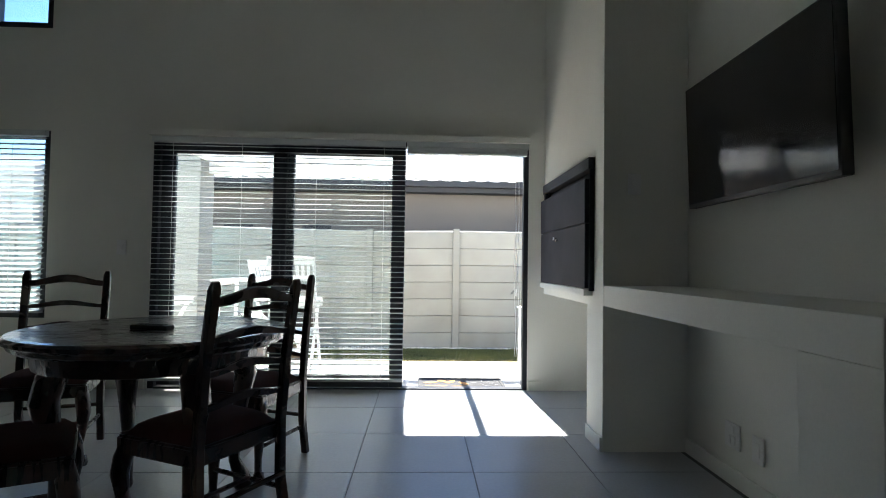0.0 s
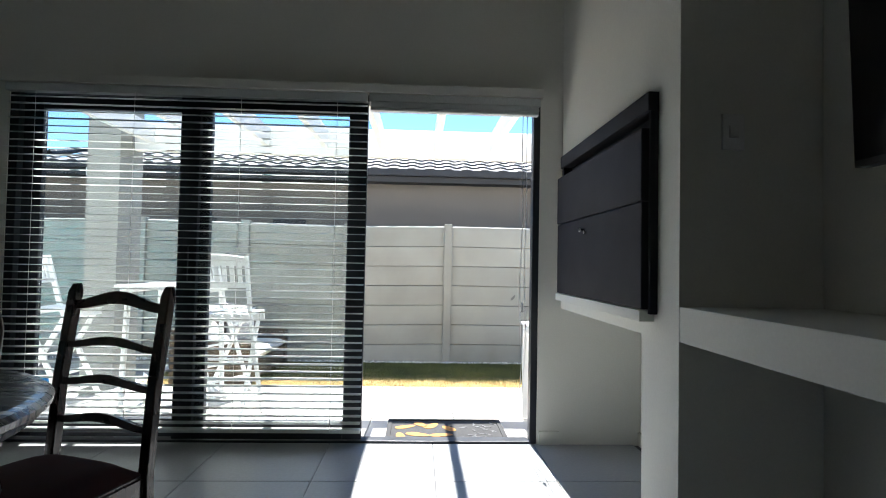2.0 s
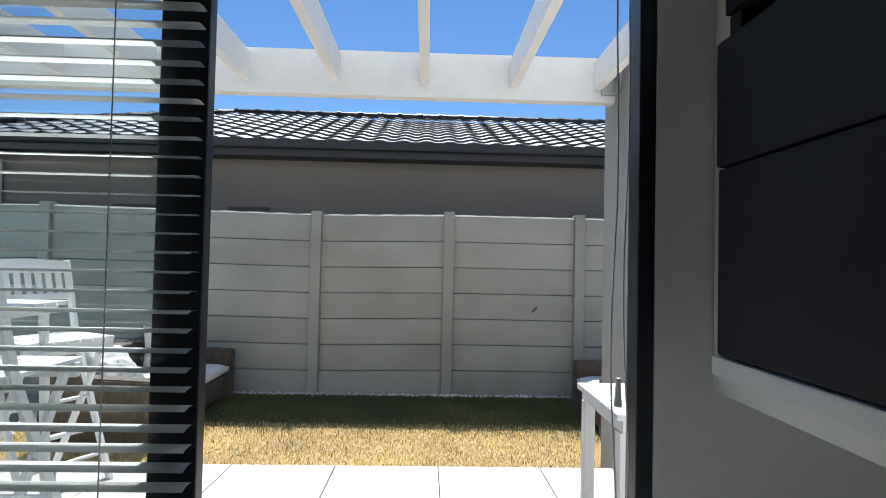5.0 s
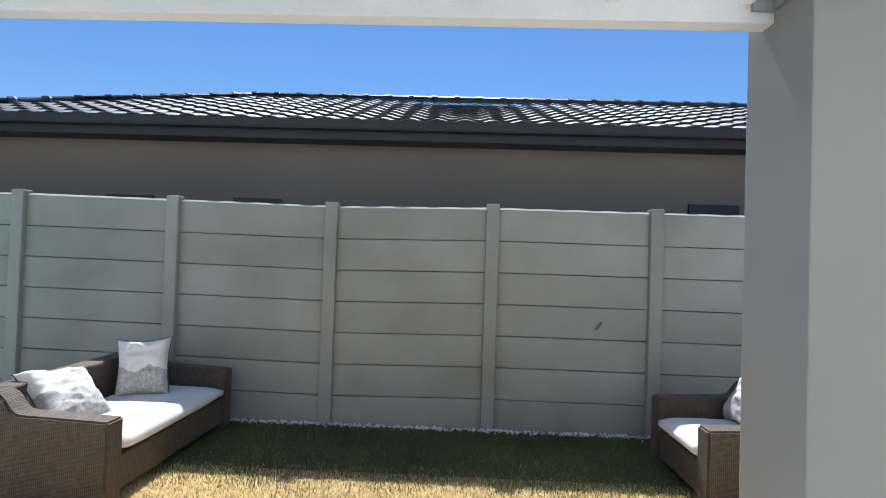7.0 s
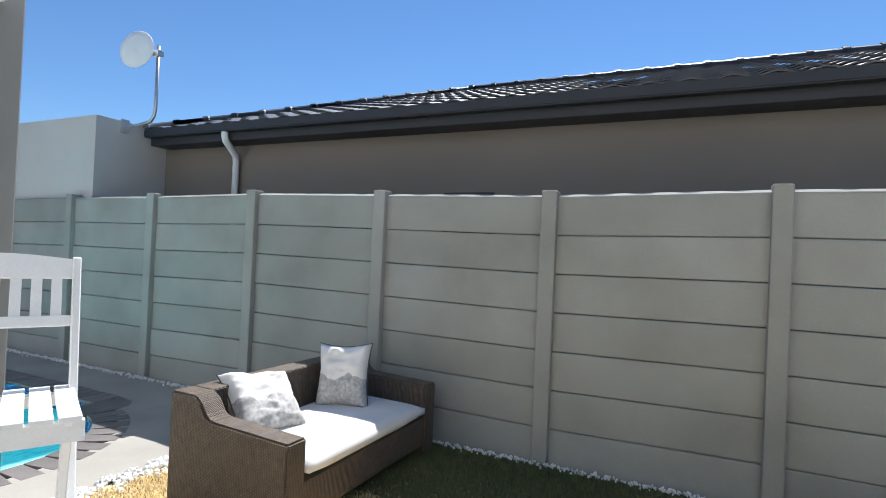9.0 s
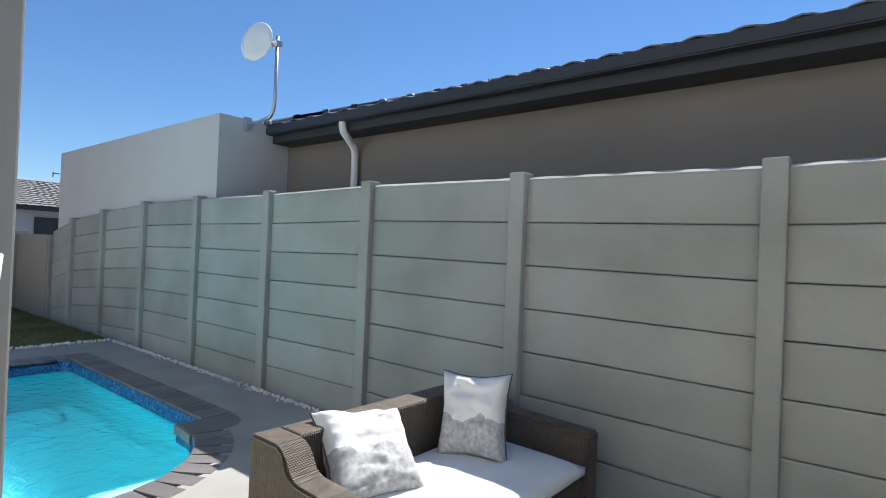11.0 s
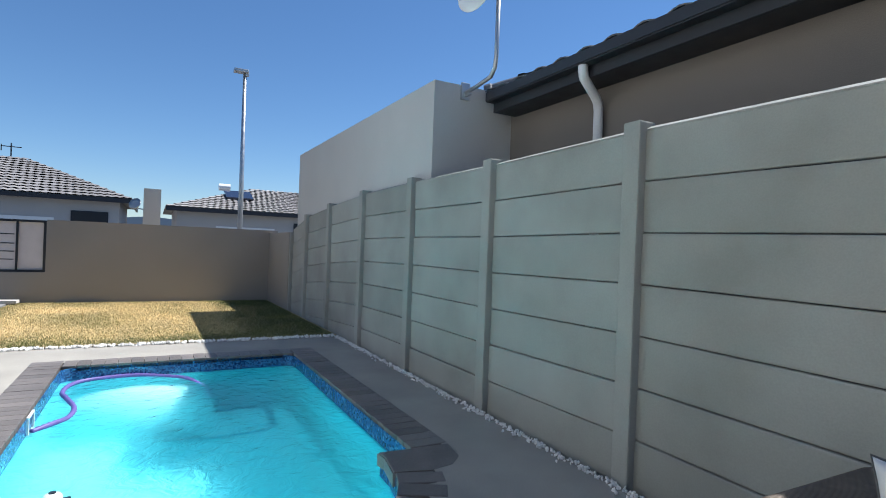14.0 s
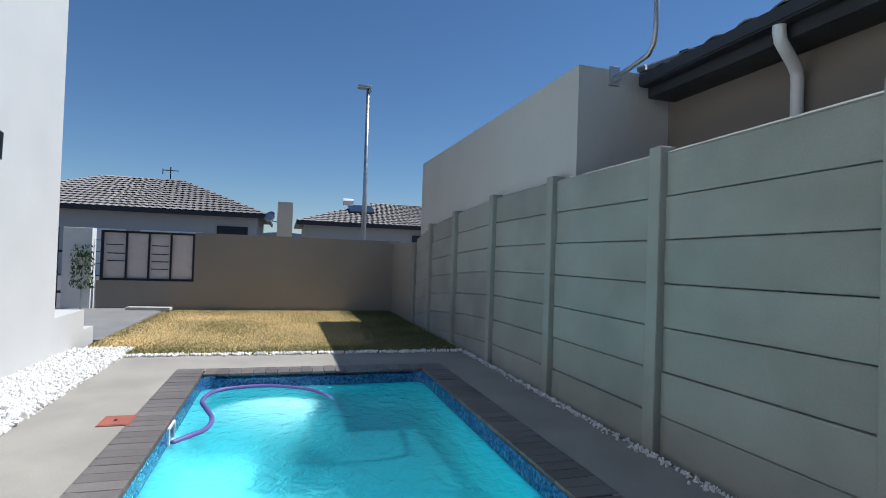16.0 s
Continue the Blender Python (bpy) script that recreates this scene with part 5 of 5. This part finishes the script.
for yy in (-0.34, 0.0, 0.34):
    part("bar", boxes((-0.015, 0.015, yy - 0.015, yy + 0.015, 0.04, 0.88)), M_DARK_FRAME, gate)
part("panel", boxes((-0.032, -0.022, -0.68, 0.68, 0.03, 0.89)), M_PANEL, gate, "pale sheet panel behind the bars")
for yy, zz in ((-0.52, 0.66), (-0.5, 0.5), (-0.5, 0.36), (0.17, 0.66), (0.17, 0.5), (0.17, 0.36), (0.17, 0.22)):
    part("slot", boxes((-0.0215, -0.016, yy - 0.13, yy + 0.13, zz - 0.008, zz + 0.008)), M_FASCIA, gate)
gate2 = thing("steel_gate", -14.36, 1.05, -0.4, label="tall black steel gate between the pillars", category="gate")
part("gate_frame", boxes((-0.02, 0.02, -0.45, -0.41, 0.03, 1.6), (-0.02, 0.02, 0.45, 0.49, 0.03, 1.6), (-0.02, 0.02, -0.41, 0.45, 1.56, 1.6), (-0.02, 0.02, -0.41, 0.45, 0.05, 0.09)), M_DARK_FRAME, gate2)
for k in range(7):
    part("bar", boxes((-0.012, 0.012, -0.32 + 0.11 * k, -0.3 + 0.11 * k, 0.09, 1.56)), M_DARK_FRAME, gate2)
part("panel", boxes((-0.032, -0.022, -0.41, 0.45, 0.1, 1.55)), M_PANEL, gate2, "pale sheet panel behind the bars")
for zz in (0.3, 1.1):
    part("hinge", boxes((-0.015, 0.015, 0.47, 0.6, zz, zz + 0.05)), M_DARK_FRAME, gate2)
for zz in (0.4, 0.7, 1.0):
    part("cross_bar", boxes((-0.012, 0.012, -0.41, 0.45, zz, zz + 0.02)), M_DARK_FRAME, gate2)
plant = thing("hanging_plant", -14.05, 2.06, -0.4, label="trailing green plant in a grey pot on a stand", category="plant")
part("stand", tube(bmesh.new(), [(0, 0, -0.02), (0, 0, 0.87)], 0.02, 8), M_GALV, plant)
part("pot", lathe(bmesh.new(), [(0.07, 0.87), (0.11, 1.01), (0.115, 1.02), (0.1, 1.02), (0.06, 0.95)], 16), M_GALV, plant)
bm = bmesh.new()
for k in range(360):
    a, r, h = random.uniform(0, 6.28), random.uniform(0.03, 0.2), random.uniform(-0.6, 0.22)
    if h < -0.1 and random.random() < 0.35:
        r = 0.16
    p = Vector((r * math.cos(a), r * math.sin(a), 1.03 + h * (1 if r > 0.1 else 0.4)))
    m = Matrix.Translation(p) @ Euler((random.uniform(0, 3), random.uniform(0, 3), random.uniform(0, 6))).to_matrix().to_4x4()
    s = random.uniform(0.03, 0.055)
    vv = [bm.verts.new(m @ Vector(q)) for q in ((-s, 0, 0), (0, -s * 0.4, 0.004), (s, 0, 0), (0, s * 0.4, 0.004))]
    bm.faces.new(vv)
part("foliage", bm, M_LEAF, plant, "small trailing leaves")
bp = structure("boundary_pillar", boxes((-14.44, -14.28, 5.61, 5.93, 1.19, 1.94)), M_PARAPET, "grey plastered pillar on the boundary wall", "pillar")
sd = thing("satellite_dish", -14.36, 5.61, 1.5, label="small grey satellite dish beside the pillar", category="antenna")
bm = bmesh.new()
lathe(bm, [(0.02, 0.0), (0.07, 0.01), (0.12, 0.028), (0.124, 0.032), (0.07, 0.018), (0.02, 0.012)], 20)
bmesh.ops.transform(bm, matrix=pose(0.02, -0.14, 0.1, 70, 0, 60), verts=bm.verts[:])
part("dish", bm, M_GALV, sd, smooth=True)
part("arm", tube(bmesh.new(), [(0, 0, 0.0), (0.0, -0.1, 0.02), (0.02, -0.14, 0.1)], 0.012, 6), M_GALV, sd)
slab = structure("driveway", boxes((-14.3, -10.25, 0.3, 3.5, -0.55, -0.385)), M_DRIVE, "grey paved driveway beside the lawn", "driveway")
kb = thing("concrete_kerb", -14.0, 3.26, -0.387, 86, label="short pale concrete block on the driveway", category="kerb")
part("block", boxes((-0.4, 0.4, -0.1, 0.1, 0, 0.06), bevel=0.01), M_PATIO, kb)

# ---- street lamp and houses across the street ----
lamp = thing("street_lamp", -19, 8.14, -0.5, label="tall grey steel street lamp", category="street lamp")
part("pole", tube(bmesh.new(), [(0, 0, 0), (0, 0, 3.3), (0.0, -0.02, 6.6)], [0.085, 0.07, 0.05], 12), M_GALV, lamp, smooth=True)
part("lamp_head", boxes((-0.14, 0.14, -0.34, 0.08, 6.58, 6.68), (-0.05, 0.05, -0.02, 0.1, 6.5, 6.6), bevel=0.02), M_GALV, lamp)


def far_house(name, x, y, W, D, eave, rise, label, garage, windows, panel):
    """A hip-roofed house: front face at x facing +x, y from y-W/2 to y+W/2, D deep."""
    h = thing(name, x - D / 2, y, -0.5, 0, label, "house", "houses across the street")
    w, d = W / 2, D / 2
    part("wall", boxes((-d, d, -w, w, 0, eave + 0.05)), M_FAR_WALL, h)
    o = 0.5
    c = [(-d - o, -w - o), (d + o, -w - o), (d + o, w + o), (-d - o, w + o)]
    r0, r1 = (0, -w + d), (0, w - d)
    bm = bmesh.new()
    vb = [bm.verts.new((p[0], p[1], eave)) for p in c]
    ra, rb = bm.verts.new((r0[0], r0[1], eave + rise)), bm.verts.new((r1[0], r1[1], eave + rise))
    for f in ((vb[0], vb[1], ra), (vb[1], vb[2], rb, ra), (vb[2], vb[3], rb), (vb[3], vb[0], ra, rb)):
        bm.faces.new(f)
    bm.faces.new(vb[::-1])
    roof = part("roof", bm, M_FAR_TILE, h, "grey tiled hip roof")
    # tile courses on the street slope and the two hips
    rv, rf = [], []
    n = 14
    for k in range(n):
        for t0, t1, corners in ((k / n, (k + 1) / n, (c[1], c[2], r0, r1)), (k / n, (k + 1) / n, (c[2], c[3], r1, r1)), (k / n, (k + 1) / n, (c[0], c[1], r0, r0))):
            A, B, P, Q = (Vector((*q, 0)) for q in corners)
            a0, b0 = A.lerp(P, t0), B.lerp(Q, t0)
            a1, b1 = A.lerp(P, t1), B.lerp(Q, t1)
            L = (b0 - a0).length
            m = max(1, int(L / 0.3))
            for i in range(m):
                u0, u1 = i / m, (i + 1) / m
                for f0, f1, hh in ((0.0, 0.5, 0.06), (0.5, 1.0, 0.0)):
                    s0, s1 = u0 + (u1 - u0) * f0, u0 + (u1 - u0) * f1
                    q = [a0.lerp(b0, s0), a0.lerp(b0, s1), a1.lerp(b1, s1), a1.lerp(b1, s0)]
                    zs = [eave + rise * t0 + 0.07, eave + rise * t0 + 0.07, eave + rise * t1 + 0.02, eave + rise * t1 + 0.02]
                    k0 = len(rv)
                    e = [0.035 if j in (0, 3) else 0.0 for j in range(4)] if f0 == 0 else [0.0 if j in (0, 3) else 0.035 for j in range(4)]
                    rv += [(v.x, v.y, z + ee) for v, z, ee in zip(q, zs, e)]
                    rf.append((k0, k0 + 1, k0 + 2, k0 + 3))
    me = bpy.data.meshes.new("roof_covering")
    me.from_pydata(rv, [], rf)
    me.materials.append(M_FAR_TILE)
    ob = new("roof_covering", me)
    ob.parent = roof
    tagged(ob, kind="stuff")
    part("fascia", boxes((d + o - 0.05, d + o + 0.05, -w - o, w + o, eave - 0.16, eave + 0.03)), M_FASCIA, h, "dark fascia and gutter")
    part("fascia", boxes((-d - o, d + o - 0.05, w + o - 0.05, w + o + 0.05, eave - 0.16, eave + 0.03)), M_FASCIA, h, "dark fascia and gutter")
    for g0, g1 in garage:
        gd = part("garage_door", boxes((d, d + 0.04, g0, g1, 0, 2.15)), M_WHITE_PAINT, h, "white sectional garage door")
        for k in range(1, 4):
            part("groove", boxes((d + 0.04, d + 0.05, g0 + 0.1, g1 - 0.1, 0.53 * k, 0.53 * k + 0.03)), M_FASCIA, gd)
    for w0, w1, z0, z1 in windows:
        wd = part("window", boxes((d, d + 0.05, w0, w1, z0, z1)), M_DARK_FRAME, h, "dark framed window")
        part("pane", boxes((d + 0.05, d + 0.06, w0 + 0.06, w1 - 0.06, z0 + 0.06, z1 - 0.06)), M_WINDOW_DARK, wd)
    if panel:
        bm = box(bmesh.new(), -0.75, 0.75, -0.7, 0.7, 0, 0.08, m=pose(d * 0.5, panel, eave + rise * 0.55 + 0.12, 0, math.degrees(math.atan(rise / (d + o))), 0))
        part("solar_panel", bm, M_SOLAR, h, "dark solar water panel")
        part("water_tank", tube(bmesh.new(), [(d * 0.2, panel - 0.9, eave + rise * 0.95), (d * 0.2, panel - 0.3, eave + rise * 0.95)], 0.2, 12), M_WHITE_PAINT, h)
    part("antenna", tube(bmesh.new(), [(0, r1[1] - 0.5, eave + rise), (0, r1[1] - 0.5, eave + rise + 0.7)], 0.03, 6), M_DARK_FRAME, h)
    part("antenna_arm", boxes((-0.02, 0.02, r1[1] - 0.9, r1[1] - 0.1, eave + rise + 0.5, eave + rise + 0.54), (-0.02, 0.02, r1[1] - 0.9, r1[1] - 0.86, eave + rise + 0.3, eave + rise + 0.6)), M_DARK_FRAME, h)
    return h


far_house("street_house", -30, -1.6, 12.0, 8.5, 3.1, 1.95, "pale plastered house with a grey hip roof", ((0.9, 3.6), (-2.0, 0.3)), ((4.2, 5.6, 1.2, 2.5), (-4.4, -3.0, 1.2, 2.5)), 0)
far_house("street_house", -31, 13.1, 12.6, 8.5, 2.95, 1.6, "pale plastered house with a solar panel on its hip roof", ((-4.5, -1.6),), ((-0.6, 2.0, 1.0, 2.5), (2.8, 4.4, 1.2, 2.5)), -3.2)
# the haze of distance is put into this blue-grey base colour
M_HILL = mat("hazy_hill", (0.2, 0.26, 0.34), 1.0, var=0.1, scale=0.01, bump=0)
hv = []
for k in range(61):
    yy = -900 + 30 * k
    hv.append((yy, 38 + 26 * noise.noise((yy * 0.004, 3.1, 0)) + 10 * noise.noise((yy * 0.015, 1.7, 0))))
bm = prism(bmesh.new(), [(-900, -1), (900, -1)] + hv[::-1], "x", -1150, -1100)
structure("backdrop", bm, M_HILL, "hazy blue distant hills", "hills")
wl = thing("wall_light", -7.43, 3.43, 1.66, label="small black outdoor wall light", category="light")
part("shade", lathe(bmesh.new(), [(0.05, -0.12), (0.055, 0.1), (0.03, 0.12)], 16, 0, 0.06), M_BLACK, wl)
part("bracket", boxes((-0.03, 0.03, 0.0, 0.03, -0.05, 0.05)), M_BLACK, wl)


# ---- pebbles and grass ----
def rock_mesh(seed):
    bm = bmesh.new()
    bmesh.ops.create_icosphere(bm, subdivisions=1, radius=1.0)
    for v in bm.verts:
        v.co *= 1 + 0.3 * noise.noise(v.co * 1.3 + Vector((seed * 7.1, 0, 0)))
    vs, fs = [tuple(v.co) for v in bm.verts], [tuple(q.index for q in f.verts) for f in bm.faces]
    bm.free()
    return vs, fs


ROCKS = [rock_mesh(k) for k in range(5)]


def pebbles(name, label, spots, size):
    vs, fs = [], []
    for x, y, z in spots:
        rv, rf = ROCKS[random.randrange(5)]
        s = size * random.uniform(0.6, 1.3)
        m = Matrix.Translation((x, y, z)) @ Euler((random.uniform(0, 6), random.uniform(0, 6), random.uniform(0, 6))).to_matrix().to_4x4() @ Matrix.Diagonal((s, s * random.uniform(0.6, 1), s * random.uniform(0.5, 0.8), 1))
        k0 = len(vs)
        vs += [tuple(m @ Vector(v)) for v in rv]
        fs += [tuple(k0 + i for i in f) for f in rf]
    me = bpy.data.meshes.new(name)
    me.from_pydata(vs, [], fs)
    me.materials.append(M_PEBBLE)
    return tagged(new(name, me), label, "pebbles", kind="stuff")


pebbles("pebbles", "white pebbles along the foot of the fence", [(x, y, ground_z(x, y) + random.uniform(-0.005, 0.012) + (0.016 if x > -3 else 0)) for x, y in ((random.uniform(-9.1, 7.0), FENCE_Y - 0.05 - abs(random.gauss(0, 0.035))) for k in range(2300))], 0.013)
tagged(drape("pebble_bed", -9.5, -3.02, 3.43, 4.08, 0.0, M_PEBBLE, 0.1), "white gravel bed", "gravel", kind="structure")
pebbles("pebbles", "bed of white pebbles along the house wall", [(x, y, ground_z(x, y) + random.uniform(-0.03, 0.03)) for x, y in ((random.uniform(-9.5, -4.0), random.uniform(3.44, 4.09)) for k in range(15000))], 0.021)
pebbles("pebbles", "line of white pebbles between lawn and paving", [(x, y, ground_z(x, y) + random.uniform(-0.01, 0.015)) for x, y in ((-2.98 + random.gauss(0, 0.05), random.uniform(5.4, 8.12)) for k in range(700))] +
        [(x, y, ground_z(x, y) + random.uniform(0, 0.015)) for x, y in ((-9.0 + random.gauss(0, 0.025), random.uniform(4.1, 8.12)) for k in range(460))], 0.022)


def grass(name, label, x0, x1, y0, y1, count, material, keep, h=0.035, lift=0.0):
    rng = np.random.default_rng(7 + count)
    xs, ys = rng.uniform(x0, x1, count * 2), rng.uniform(y0, y1, count * 2)
    vs, fs = [], []
    n = 0
    for x, y in zip(xs, ys):
        if n >= count or not keep(x, y):
            continue
        z = ground_z(x, y) + lift
        a, l, hh = rng.uniform(0, 6.283), rng.uniform(0.004, 0.02), h * rng.uniform(0.4, 1.2)
        ca, sa = math.cos(a), math.sin(a)
        w = 0.0035
        k0 = len(vs)
        vs += [(x - sa * w, y + ca * w, z - 0.004), (x + sa * w, y - ca * w, z - 0.004), (x + ca * l * 1.5, y + sa * l * 1.5, z + hh)]
        fs.append((k0, k0 + 1, k0 + 2))
        n += 1
    me = bpy.data.meshes.new(name)
    me.from_pydata(vs, [], fs)
    me.materials.append(material)
    return tagged(new(name, me), label, "grass", kind="stuff")


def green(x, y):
    """How green the lawn is: rises at the fence's shade edge, patchy, dry elsewhere."""
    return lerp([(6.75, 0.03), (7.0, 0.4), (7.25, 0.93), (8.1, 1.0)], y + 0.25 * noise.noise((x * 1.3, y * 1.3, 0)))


grass("grass", "dry straw-coloured grass blades", -2.93, 5.0, 5.35, 7.65, 200000, M_GRASS, lambda x, y: random.random() > green(x, y), 0.02)
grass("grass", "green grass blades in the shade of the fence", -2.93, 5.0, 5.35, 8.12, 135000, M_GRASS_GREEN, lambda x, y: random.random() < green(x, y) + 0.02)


def green_far(x, y):
    # the dark green past y 6.8 stands in for shade there; lower edge real green
    g = lerp([(-14.1, 0.3), (-13.2, 0.0), (-9.6, 0.12), (-9.2, 0.7)], x) + lerp([(3.5, 0.4), (3.9, 0.0), (6.8, 0.0), (7.2, 0.6), (8.1, 0.9)], y)
    return g + 0.1 + 0.45 * noise.noise((x * 0.9, y * 0.9, 3))


grass("grass", "dry yellow grass blades before the boundary wall", -14.26, -9.03, 3.53, 8.13, 120000, M_GRASS, lambda x, y: random.random() > green_far(x, y), 0.02, 0.01)
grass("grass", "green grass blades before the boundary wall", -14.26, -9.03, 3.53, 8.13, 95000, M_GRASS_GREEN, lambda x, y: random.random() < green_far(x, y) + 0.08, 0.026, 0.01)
